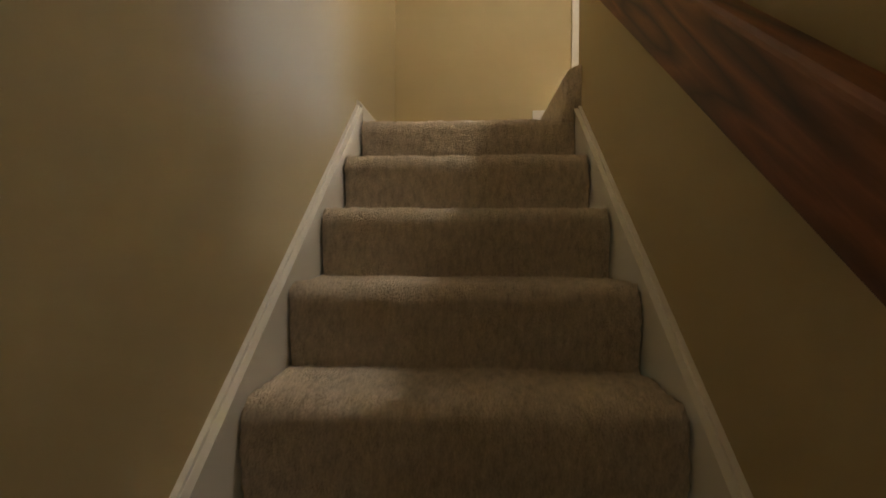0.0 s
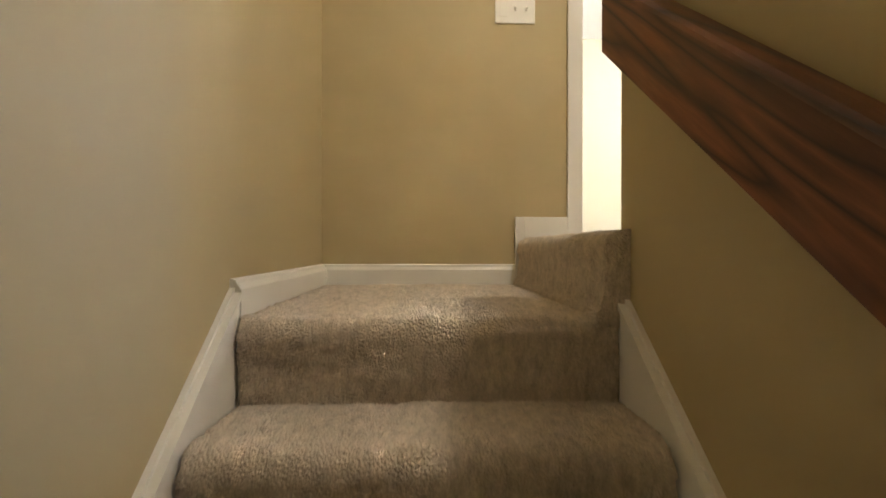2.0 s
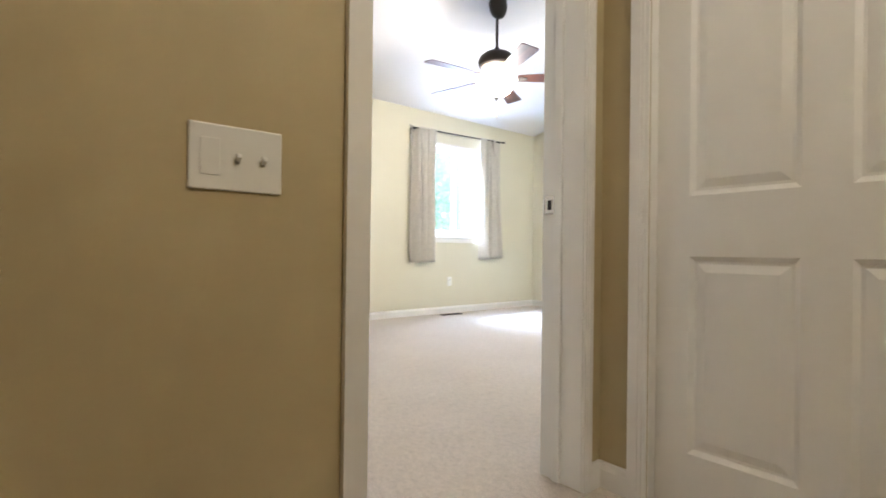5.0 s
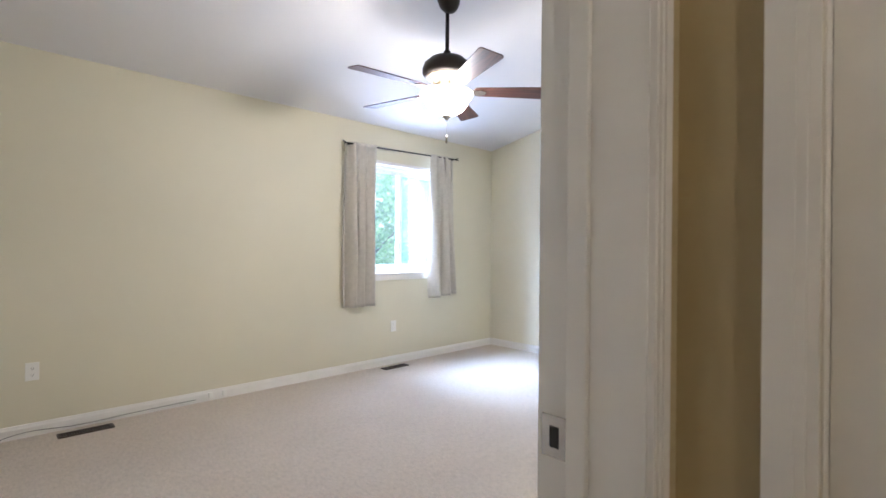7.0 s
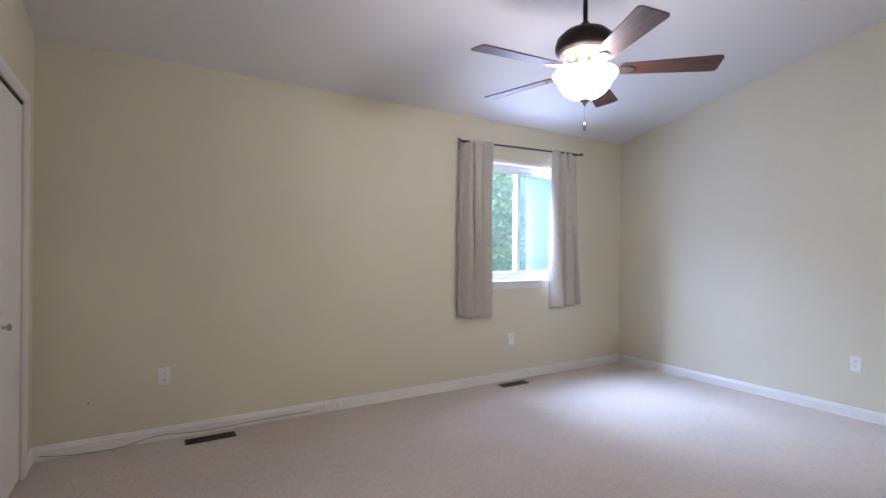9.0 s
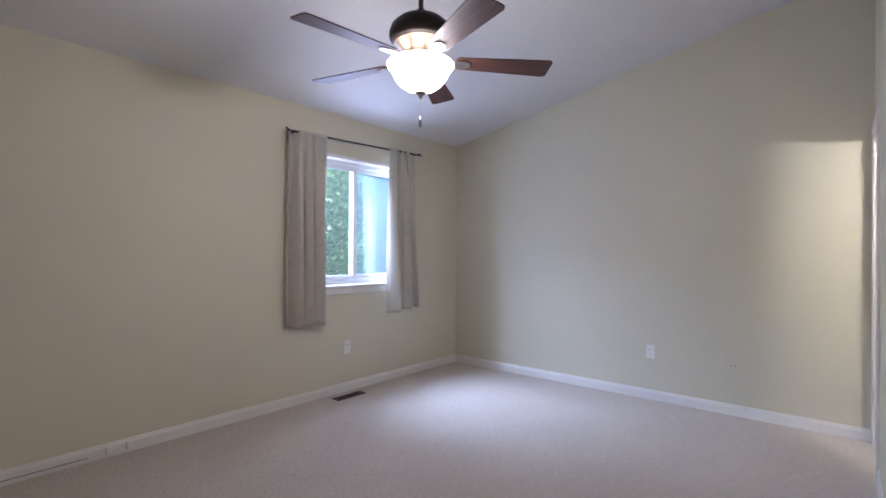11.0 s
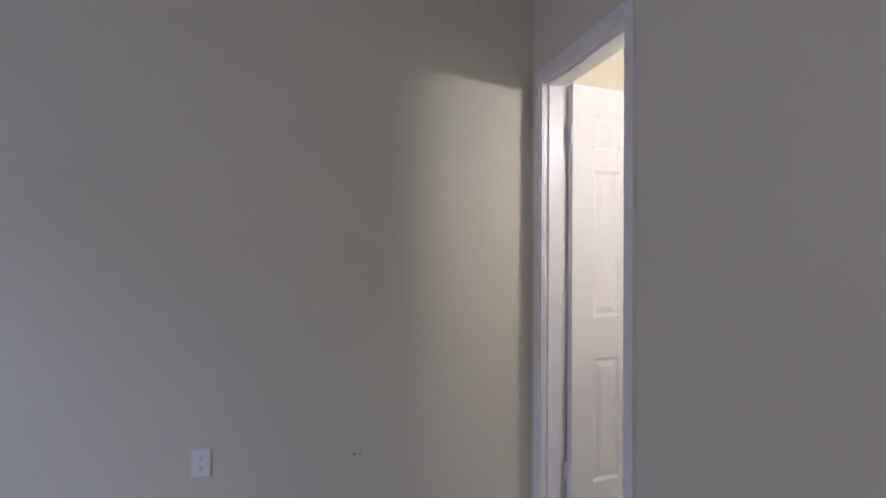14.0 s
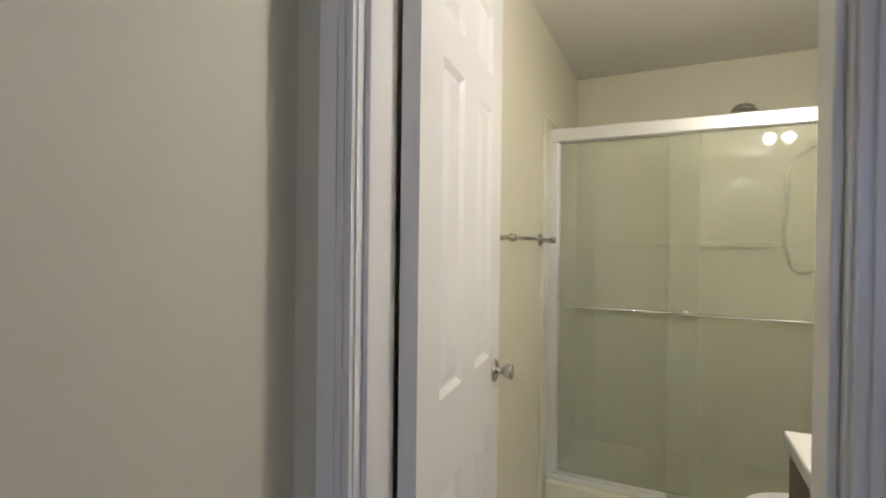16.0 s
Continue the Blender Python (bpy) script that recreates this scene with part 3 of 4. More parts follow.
# the shut door in the hall
door_thing("door_hall", 0.852, 2.010, 0.035, [(0.168, 0.752), (0.932, 1.60), (1.71, 1.90)], pose(HX + 0.044, -0.169, 0.012, 0, 0, -90), "closed white six-panel hall door", knobs=(-1,), hinges=False, stile=0.098, mull=0.102)
structure("jamb_hall_closet", boxes(((HX + 0.004, -0.168, 0), (HX + 0.12, -0.165, 2.03)), ((HX + 0.004, -1.035, 0), (HX + 0.12, -1.032, 2.03)), ((HX + 0.05, -0.18, 0), (HX + 0.12, -0.168, 2.03))), TRIM)
# unseen box added behind the shut door to stop light leaking round it
for n, y in (("near", -1.26), ("far", -0.02)):
    structure("blocker_hall_door_" + n, boxes(((HX + 0.121, y, -0.2), (HX + 0.26, y + 0.06, 2.09))), TAN)
structure("blocker_hall_door_top", boxes(((HX + 0.121, -1.26, 2.1), (HX + 0.26, 0.04, 2.2))), TAN)
structure("blocker_hall_door_back", boxes(((HX + 0.2, -1.2, -0.2), (HX + 0.26, -0.02, 2.09))), TAN)

# bifold doors of the closet
bif = new("bifold_door")
tagged(bif, "white flush bifold closet doors with nickel knobs", "closet door")
for i in range(4):
    y = 2.365 + i * 0.2825
    part("panel", boxes(((CX - 0.040, y, 0.012), (CX - 0.008, y + 0.280, 2.0)), bevel=0.002), DOORPAINT, bif)
part("track", boxes(((CX - 0.050, 2.362, 2.003), (CX - 0.004, 3.498, 2.018))), DARK, bif, "dark metal track")
for y in (2.80, 3.11):
    bm = bmesh.new()
    lathe(bm, [(0.009, 0), (0.007, 0.004), (0.006, 0.014), (0.016, 0.020), (0.0175, 0.027), (0.012, 0.033), (0, 0.034)], seg=20, m=pose(CX - 0.008, y, 0.87, 0, 90, 0))
    part("knob", bm, NICKEL, bif, "round nickel knob", smooth=True)

sp = new("strike_plate")
tagged(sp, "brushed nickel strike plate on the bedroom door jamb", "strike plate")
part("plate", boxes(((DOOR[1] - 0.0062, 0.116, 0.902), (DOOR[1] - 0.0042, 0.158, 0.965)), bevel=0.0006), NICKEL, sp)
part("latch_hole", boxes(((DOOR[1] - 0.0066, 0.128, 0.917), (DOOR[1] - 0.0060, 0.144, 0.949))), DARK, sp, "dark latch hole")


# ---- electrical plates ----
def outlet(name, m, label="white duplex wall outlet"):
    """x across, y out of the wall towards minus y, z up."""
    root = new(name)
    root.matrix_world = m
    part("plate", boxes(((-0.035, -0.006, -0.057), (0.035, 0, 0.057)), bevel=0.002), PLASTIC, root)
    for z in (-0.02, 0.02):
        bm = bmesh.new()
        lathe(bm, [(0.0165, 0), (0.0165, 0.0015), (0, 0.0015)], seg=20, m=Matrix.Translation((0, -0.006, z)) @ Euler((radians(90), 0, 0)).to_matrix().to_4x4())
        r = part("receptacle", bm, PLASTIC, root)
        bm = bmesh.new()
        for x in (-0.006, 0.006):
            box(bm, (x - 0.001, -0.0082, z - 0.002), (x + 0.001, -0.0075, z + 0.006))
        rod(bm, (0, -0.0082, z - 0.008), (0, -0.0076, z - 0.008), 0.0025, 8)
        part("slots", bm, DARK, r, "dark contact slots")
    return tagged(root, label, "outlet")


outlet("wall_outlet", pose(4.39, WY, 0.395), "white duplex outlet on the wall below the window")
outlet("wall_outlet", pose(1.486, WY, 0.41), "white duplex outlet on the wall near the closet")
outlet("wall_outlet", pose(RX, 1.603, 0.41, 0, 0, -90), "white duplex outlet on the long plain wall")

sw = new("switch_plate")
sw.matrix_world = pose(0.782, 0, 0.934)
tagged(sw, "white triple switch plate with a blank and two toggles", "light switch")
part("plate", boxes(((-0.082, -0.006, -0.059), (0.082, 0, 0.059)), bevel=0.003), PLASTIC, sw)
part("dimmer", boxes(((-0.063, -0.0074, -0.033), (-0.030, -0.0055, 0.033)), bevel=0.001), PLASTIC, sw)
for x in (0.0, 0.046):
    bm = bmesh.new()
    box(bm, (-0.004, -0.014, -0.0045), (0.004, 0.0, 0.0045), 0.0012, m=pose(x, -0.006, -0.002, -28, 0, 0))
    part("toggle", bm, PLASTIC, sw)
    # no slot is cut: its shade is the grey of this sliver
    part("slot", boxes(((x - 0.0035, -0.0064, -0.0095), (x + 0.0035, -0.0060, 0.0095))), SHADOWGREY, sw, "grey sliver for the shade of the toggle slot")

# phone plate holes on the long plain wall
marks = new("cable_hole")
marks.matrix_world = pose(RX, 0.983, 0.385)
tagged(marks, "two small dark screw holes in the painted wall", "wall hole")
for y in (-0.013, 0.013):
    bm = bmesh.new()
    rod(bm, (0.0, y, 0), (-0.0015, y, 0), 0.0042, 10)
    part("hole", bm, DARK, marks)
marks2 = new("cable_stub")
marks2.matrix_world = pose(1.09, WY, 0.30)
tagged(marks2, "small cable stub poking out of the painted wall", "cable")
bm = bmesh.new()
rod(bm, (0, 0, 0), (0, -0.02, 0.004), 0.004, 8)
part("stub", bm, WIRE, marks2)

# handrail
rail = new("handrail")
tagged(rail, "dark red-stained oak handrail fixed to the stair wall", "handrail")


def rail_z(y):
    return 0.441 + 0.763 * (y + 0.976)


bm = bmesh.new()
y0, y1 = -3.2, -0.988
prof = []
for dx, dz in ((0.0, -0.074), (-0.043, -0.074), (-0.0465, -0.071), (-0.047, -0.070), (-0.047, 0.070), (-0.045, 0.077), (-0.038, 0.083), (-0.02, 0.085), (0.0, 0.085)):
    prof.append((SW - 0.026 + dx, dz))
N = 60
rings = []
for i in range(N + 1):
    y = y0 + (y1 - y0) * i / N
    rings.append([bm.verts.new((x, y, rail_z(y) + z)) for x, z in prof])
for r, s in zip(rings, rings[1:]):
    for i in range(len(prof)):
        j = (i + 1) % len(prof)
        bm.faces.new((r[i], r[j], s[j], s[i]))
bm.faces.new(rings[0])
bm.faces.new(rings[-1])
part("rail", bm, OAK, rail)
for y in (-1.35, -2.3):
    part("bracket", boxes(((SW - 0.03, y - 0.02, rail_z(y) - 0.06), (SW, y + 0.02, rail_z(y) + 0.03)), bevel=0.003), BRONZE, rail, "dark metal bracket")


# ---- bedroom fittings ----
def ceiling_fan():
    fx, fy = FAN
    root = new("ceiling_fan")
    root.matrix_world = pose(fx, fy, 0)
    tagged(root, "dark bronze five-blade ceiling fan with a lit glass bowl", "ceiling fan")
    cz = ceil_z(fy)
    tilt = Matrix.Translation((0, 0, cz)) @ Euler((-math.atan(slope), 0, 0)).to_matrix().to_4x4()
    bm = bmesh.new()
    lathe(bm, [(0.072, 0.004), (0.076, -0.020), (0.074, -0.060), (0.064, -0.100), (0.044, -0.132), (0.020, -0.148), (0, -0.150)], seg=36, m=tilt)
    part("canopy", bm, BRONZE, root, smooth=True)
    bm = bmesh.new()
    rod(bm, (0, 0, 2.42), (0, 0, cz - 0.06), 0.0125, 16)
    part("downrod", bm, BRONZE, root, smooth=True)
    bm = bmesh.new()
    lathe(bm, [(0.022, 2.465), (0.027, 2.438), (0.060, 2.430), (0.112, 2.412), (0.146, 2.380), (0.157, 2.345), (0.155, 2.318), (0.140, 2.300)], seg=48)
    part("motor_housing", bm, BRONZE, root, smooth=True)
    bm = bmesh.new()
    lathe(bm, [(0.138, 2.303), (0.128, 2.293), (0.123, 2.295), (0.116, 2.283), (0.110, 2.285), (0.103, 2.272), (0.097, 2.274), (0.090, 2.261), (0.080, 2.258), (0.074, 2.250), (0.070, 2.225), (0.0, 2.220)], seg=48)
    part("switch_cup", bm, BRASS, root, "ribbed antique brass and nickel switch cup", smooth=True)
    bm = bmesh.new()
    lathe(bm, [(0.140, 2.205), (0.160, 2.200), (0.168, 2.190), (0.160, 2.174), (0.146, 2.160), (0.140, 2.146), (0.128, 2.122), (0.104, 2.092), (0.070, 2.070), (0.036, 2.058), (0.0, 2.055)], seg=48)
    bowl = part("glass_bowl", bm, SHADEGLASS, root, "glowing frosted glass bowl", smooth=True)
    bowl.visible_shadow = False
    bm = bmesh.new()
    lathe(bm, [(0.0, 2.062), (0.026, 2.060), (0.029, 2.051), (0.017, 2.042), (0.009, 2.034), (0.008, 2.026), (0, 2.024)], seg=20)
    part("finial", bm, NICKEL, root, "nickel finial", smooth=True)
    bm = bmesh.new()
    rod(bm, (0, 0, 1.935), (0, 0, 2.026), 0.0012, 6)
    rod(bm, (0, 0, 1.885), (0, 0, 1.935), 0.007, 12)
    part("pull_chain", bm, NICKEL, root, "thin pull chain with a clear fob", smooth=True)
    for k in range(5):
        a = radians(30 + 72 * k)
        m = Matrix.Rotation(a, 4, "Z") @ Matrix.Translation((0, 0, 2.212)) @ Matrix.Rotation(radians(-11), 4, "X")
        bm = bmesh.new()
        r0, r1, w0, w1, t = 0.175, 0.665, 0.050, 0.072, 0.006
        out = []
        for cx, cy, sgn in ((r0, -w0, 0), (r1, -w1, 1), (r1, w1, 2), (r0, w0, 3)):
            rr = 0.022
            ccx, ccy = (cx + rr if cx == r0 else cx - rr), (cy + rr if cy < 0 else cy - rr)
            st = {0: 180, 1: 270, 2: 0, 3: 90}[sgn]
            for q in range(5):
                an = radians(st + 90 * q / 4)
                out.append((ccx + rr * math.cos(an), ccy + rr * math.sin(an)))
        prism(bm, out, "z", -t / 2, t / 2)
        bl = part("blade", bm, BLADEWOOD, root, "dark walnut fan blade")
        bl.matrix_local = m
        bm = bmesh.new()
        prism(bm, [(0.07, -0.014), (0.14, -0.018), (0.175, -0.030), (0.215, -0.033), (0.245, -0.018), (0.252, 0), (0.245, 0.018), (0.215, 0.033), (0.175, 0.030), (0.14, 0.018), (0.07, 0.014)], "z", -0.009, -0.004)
        br = part("blade_bracket", bm, NICKEL, root, "antique metal blade bracket")
        br.matrix_local = m
    return root


ceiling_fan()


# window: frame, sashes, panes, sill and apron
def window():
    x0, x1, z0, z1 = 3.99, 5.12, 0.955, 2.08
    yi, yo = WY, WY + 0.16
    win = structure("window_1", boxes(((x0, yi, z0), (x0 + 0.006, yo, z1)), ((x1 - 0.006, yi, z0), (x1, yo, z1)), ((x0 + 0.006, yi, z1 - 0.006), (x1 - 0.006, yo, z1)), ((x0 + 0.006, yi, z0), (x1 - 0.006, yo, z0 + 0.006))), TRIM, "white vinyl sliding window looking onto trees")
    f = boxes(((x0 + 0.006, yi + 0.055, z0 + 0.006), (x0 + 0.040, yi + 0.13, z1 - 0.006)), ((x1 - 0.040, yi + 0.055, z0 + 0.006), (x1 - 0.006, yi + 0.13, z1 - 0.006)),
              ((x0 + 0.040, yi + 0.055, z1 - 0.042), (x1 - 0.040, yi + 0.13, z1 - 0.006)), ((x0 + 0.040, yi + 0.055, z0 + 0.006), (x1 - 0.040, yi + 0.13, z0 + 0.045)), bevel=0.003)
    part("window_frame", f, VINYL, win)

    def sash(a, b, y, pane_mat, name):
        s = 0.042
        lo, hi = z0 + 0.045, z1 - 0.042
        bm = boxes(((a, y, lo), (a + s, y + 0.03, hi)), ((b - s, y, lo), (b, y + 0.03, hi)), ((a + s, y, lo), (b - s, y + 0.03, lo + s)), ((a + s, y, hi - s), (b - s, y + 0.03, hi)), bevel=0.003)
        sh = part("sash", bm, VINYL, win)
        p = part("pane", boxes(((a + s, y + 0.012, lo + s), (b - s, y + 0.017, hi - s))), pane_mat, sh, name)
        p.visible_shadow = False
    sash(x0 + 0.040, 4.545, yi + 0.062, PANE, "clear glass pane")
    sash(4.505, x1 - 0.040, yi + 0.095, SCREENED, "screened glass pane")
    # added thin bluish sheet that pales the outer half of the right pane
    overlay = part("pale_strip", boxes(((4.735, yi + 0.128, z0 + 0.09), (x1 - 0.045, yi + 0.131, z1 - 0.09))), PALEGLASS, win, "pale bluish strip over the glass")
    overlay.visible_shadow = False
    bm = boxes(((x0 - 0.06, yi - 0.030, z0 - 0.018), (x1 + 0.06, yi, z0 + 0.002)), bevel=0.004)
    box(bm, (x0 - 0.03, yi - 0.012, z0 - 0.075), (x1 + 0.03, yi, z0 - 0.018), 0.002)
    part("window_sill", bm, TRIM, win, "white painted sill and apron")
    part("casing", boxes(((x0 - 0.05, yi - 0.012, z1), (x1 + 0.05, yi, z1 + 0.032)), ((x0 - 0.05, yi - 0.012, z0 + 0.002), (x0, yi, z1)), ((x1, yi - 0.012, z0 + 0.002), (x1 + 0.05, yi, z1)), bevel=0.002), TRIM, win)


window()

# curtain rod and the two curtains
ROD_Y, RXL, RXR = WY - 0.085, 3.748, 5.20


def rod_height(x):
    return 2.210 + 0.024 * (x - RXL)


cr = new("curtain_rod")
tagged(cr, "thin black iron curtain rod with forked ends", "curtain rod")
bm = bmesh.new()
rod(bm, (RXL, ROD_Y, rod_height(RXL)), (RXR, ROD_Y, rod_height(RXR)), 0.008)
part("rod", bm, BLACKIRON, cr, smooth=True)
for x, s in ((RXL, -1), (RXR, 1)):
    rz = rod_height(x)
    bm = bmesh.new()
    rod(bm, (x, ROD_Y, rz), (x + s * 0.05, ROD_Y - 0.01, rz + 0.016), 0.006, 10)
    rod(bm, (x, ROD_Y, rz), (x + s * 0.045, ROD_Y - 0.03, rz - 0.010), 0.005, 10)
    part("finial", bm, BLACKIRON, cr, smooth=True)
    bm = bmesh.new()
    rod(bm, (x - s * 0.03, ROD_Y, rz - 0.008), (x - s * 0.03, WY - 0.004, rz - 0.008), 0.006, 10)
    box(bm, (x - s * 0.03 - 0.010, WY - 0.006, rz - 0.07), (x - s * 0.03 + 0.010, WY, rz + 0.02), 0.002)
    part("bracket", bm, BLACKIRON, cr)


def curtain(x0, x1, bottom0, bottom1, folds, seed, label, flare=0.0, tuck=0.0, pleat=0.0):
    rng = random.Random(seed)
    nu, nv = 150, 46
    ph = [rng.uniform(-0.5, 0.5) for _ in range(folds + 3)]
    bm = bmesh.new()
    grid = []
    for j in range(nv + 1):
        v = j / nv
        row = []
        for i in range(nu + 1):
            u = i / nu
            top, bot = rod_height(x0 + (x1 - x0) * u) + 0.016, bottom0 + (bottom1 - bottom0) * u
            z = top + (bot - top) * v
            k = folds * (u + 0.05 * math.sin(7.0 * u + seed) + 0.012 * math.sin(3 * v + 9 * u))
            wob = ph[int(k) % len(ph)] * (1 - (k % 1)) + ph[(int(k) + 1) % len(ph)] * (k % 1)
            amp = 0.011 + 0.044 * min(1, v * 1.6)
            d = math.sin(2 * math.pi * k + wob * 2.2 + 0.7 * math.sin(3 * v + wob)) * amp * (0.75 + 0.5 * abs(wob))
            d += 0.004 * math.sin(2.3 * k + 2 * v)
            d += pleat * math.exp(-(((u - 0.58 - 0.24 * v) / 0.028) ** 2))
            if tuck:
                e = min(1, max(0, ((u - 0.70 - 0.12 * v) if tuck > 0 else (0.24 - u)) / 0.07))
                d += abs(tuck) * e * e * (3 - 2 * e)
            xx = x0 + (x1 - x0) * u + flare * v * u + 0.008 * math.sin(2 * math.pi * k * 2 + wob)
            row.append(bm.verts.new((xx, ROD_Y - 0.013 + d * 0.9, z)))
        grid.append(row)
    for a, b in zip(grid, grid[1:]):
        for i in range(nu):
            bm.faces.new((a[i], a[i + 1], b[i + 1], b[i]))
    root = new("curtain")
    tagged(root, label, "curtain", "pair of bedroom curtains")
    p = part("cloth", bm, CURTAIN, root, smooth=True)
    so = p.modifiers.new("thick", "SOLIDIFY")
    so.thickness = 0.003
    return root


curtain(3.735, 4.09, 0.64, 0.645, 3, 3, "long oatmeal linen curtain panel drawn beside the window", -0.01, -0.045)
curtain(4.81, 5.185, 0.665, 0.70, 3, 8, "shorter oatmeal linen curtain panel drawn towards the corner", 0.10, 0.03, 0.07)


# floor registers
def register(x, y, w=0.30, d=0.085):
    root = new("floor_register")
    root.matrix_world = pose(x, y, 0)
    tagged(root, "brown metal floor register set in beige carpet", "floor vent")
    t = 0.008
    part("frame", boxes(((-w / 2, -d / 2, 0.0), (w / 2, -d / 2 + 0.012, t)), ((-w / 2, d / 2 - 0.012, 0.0), (w / 2, d / 2, t)), ((-w / 2, -d / 2 + 0.012, 0.0), (-w / 2 + 0.014, d / 2 - 0.012, t)), ((w / 2 - 0.014, -d / 2 + 0.012, 0), (w / 2, d / 2 - 0.012, t))), BROWNMETAL, root)
    # flat dark sheet under the slats gives the duct's shade as colour
    part("throat", boxes(((-w / 2 + 0.014, -d / 2 + 0.012, 0.0005), (w / 2 - 0.014, d / 2 - 0.012, 0.0015))), DARK, root, "dark sheet for the shaded duct throat")
    for i in range(20):
        xx = -w / 2 + 0.02 + (w - 0.04) * i / 19
        part("slat", boxes(((xx - 0.002, -d / 2 + 0.012, 0.0016), (xx + 0.002, d / 2 - 0.012, 0.006))), BROWNMETAL, root)


register(4.31, 3.615)
register(1.75, 3.615)

# telephone jacks on the skirting and the loose cable along it
for x in (2.557, 2.663):
    j = new("phone_jack")
    tagged(j, "small cream surface jack on the skirting board", "phone jack")
    part("cover", boxes(((x - 0.014, WY - 0.038, 0.022), (x + 0.014, WY - 0.0145, 0.068)), bevel=0.003), PLASTIC, j)


def cable(name, pts, r, label):
    cu = bpy.data.curves.new(name, "CURVE")
    cu.dimensions, cu.bevel_depth, cu.bevel_resolution = "3D", r, 2
    sp = cu.splines.new("BEZIER")
    sp.bezier_points.add(len(pts) - 1)
    for b, p in zip(sp.bezier_points, pts):
        b.co = p
        b.handle_left_type = b.handle_right_type = "AUTO"
    cu.materials.append(WIRE)
    return tagged(new(name, cu), label, "cable")


cable("loose_cable", [(0.86, WY - 0.022, 0.03), (1.0, WY - 0.03, 0.012), (1.25, WY - 0.032, 0.007), (1.45, WY - 0.02, 0.035), (1.7, WY - 0.022, 0.02), (2.1, WY - 0.02, 0.028), (2.45, WY - 0.02, 0.03)], 0.0018, "thin dark cable lying along the skirting board")


# ---- bathroom ----
SY = -1.61
tub = new("shower_enclosure")
tagged(tub, "cream acrylic shower stall with framed sliding glass doors", "shower")
for lo, hi in (((RX - 0.012, -2.34, 0.0), (RX, SY + 0.13, 1.89)), ((4.40, -2.34, 0.0), (4.412, SY + 0.1, 1.89)), ((4.412, -2.34, 0.0), (RX - 0.012, -2.328, 1.89))):
    part("surround_panel", boxes((lo, hi), bevel=0.003), ACRYLIC, tub, "cream moulded acrylic wall panel")
part("shower_floor", boxes(((4.412, -2.328, 0.0), (RX - 0.012, SY - 0.05, 0.08)), bevel=0.012), ACRYLIC, tub, "cream moulded shower floor")
part("curb", boxes(((4.412, SY - 0.05, 0.0), (RX - 0.012, SY + 0.06, 0.140)), bevel=0.012), ACRYLIC, tub, "cream moulded shower curb")
part("soap_ledge", boxes(((4.9, -2.328, 1.28), (RX - 0.20, -2.27, 1.31)), ((RX - 0.14, -2.328, 0.1), (RX - 0.10, -2.30, 1.6)), bevel=0.006), ACRYLIC, tub, "moulded soap ledge")
part("top_rail", boxes(((4.412, SY - 0.035, 1.778), (RX - 0.012, SY + 0.035, 1.842)), bevel=0.006), SATIN, tub, "satin aluminium header rail")
part("bottom_track", boxes(((4.412, SY - 0.03, 0.140), (RX - 0.012, SY + 0.03, 0.165)), bevel=0.003), SATIN, tub, "satin aluminium bottom track")
part("side_jamb", boxes(((RX - 0.058, SY - 0.03, 0.165), (RX - 0.012, SY + 0.03, 1.778)), bevel=0.004), SATIN, tub, "satin aluminium side jamb")
part("side_jamb", boxes(((4.412, SY - 0.03, 0.165), (4.445, SY + 0.03, 1.778)), bevel=0.004), SATIN, tub, "satin aluminium side jamb")
for a, b, y, bar in ((5.30, RX - 0.05, SY - 0.016, (5.39, RX - 0.10)), (4.45, 5.42, SY + 0.014, (4.60, 5.36))):
    g = part("glass_door", boxes(((a, y - 0.003, 0.168), (b, y + 0.003, 1.777))), SHOWERGLASS, tub, "faintly frosted sliding glass door")
    g.visible_shadow = False
    yy = y + 0.035
    bm = bmesh.new()
    rod(bm, (bar[0], yy, 0.985), (bar[1], yy, 0.985), 0.0065, 12)
    for x in (bar[0] + 0.012, bar[1] - 0.012):
        rod(bm, (x, y + 0.003, 0.985), (x, yy, 0.985), 0.008, 12)
        lathe(bm, [(0.014, 0), (0.014, 0.005), (0.0, 0.005)], seg=16, m=Matrix.Translation((x, y + 0.003, 0.985)) @ Euler((radians(-90), 0, 0)).to_matrix().to_4x4())
    part("towel_bar", bm, CHROME, g, "polished chrome bar", smooth=True)
part("door_guide", boxes(((5.345, SY + 0.03, 0.15), (5.415, SY + 0.055, 0.20)), bevel=0.006), CHROME, tub, "chrome door guide")

sh = new("overhead_spray")
tagged(sh, "round chrome overhead spray above the shower's glass doors", "shower head")
bm = bmesh.new()
rod(bm, (4.412, -2.1, 1.955), (5.06, -2.1, 1.955), 0.009, 12)
part("arm", bm, CHROME, sh, smooth=True)
bm = bmesh.new()
lathe(bm, [(0.0, 0.036), (0.025, 0.033), (0.045, 0.022), (0.058, 0.004), (0.058, -0.006), (0.0, -0.010)], seg=28, m=pose(5.09, -2.1, 1.975))
part("head", bm, NICKEL, sh, smooth=True)

hs = new("hand_shower")
tagged(hs, "chrome hand shower with a looped metal hose on the stall wall", "hand shower")
bm = bmesh.new()
lathe(bm, [(0.030, 0), (0.030, 0.006), (0.012, 0.012), (0.010, 0.34), (0.014, 0.36), (0.0, 0.36)], seg=20, m=pose(4.412, -2.15, 1.79, 0, 90, 0))
part("arm", bm, CHROME, hs, smooth=True)
bm = bmesh.new()
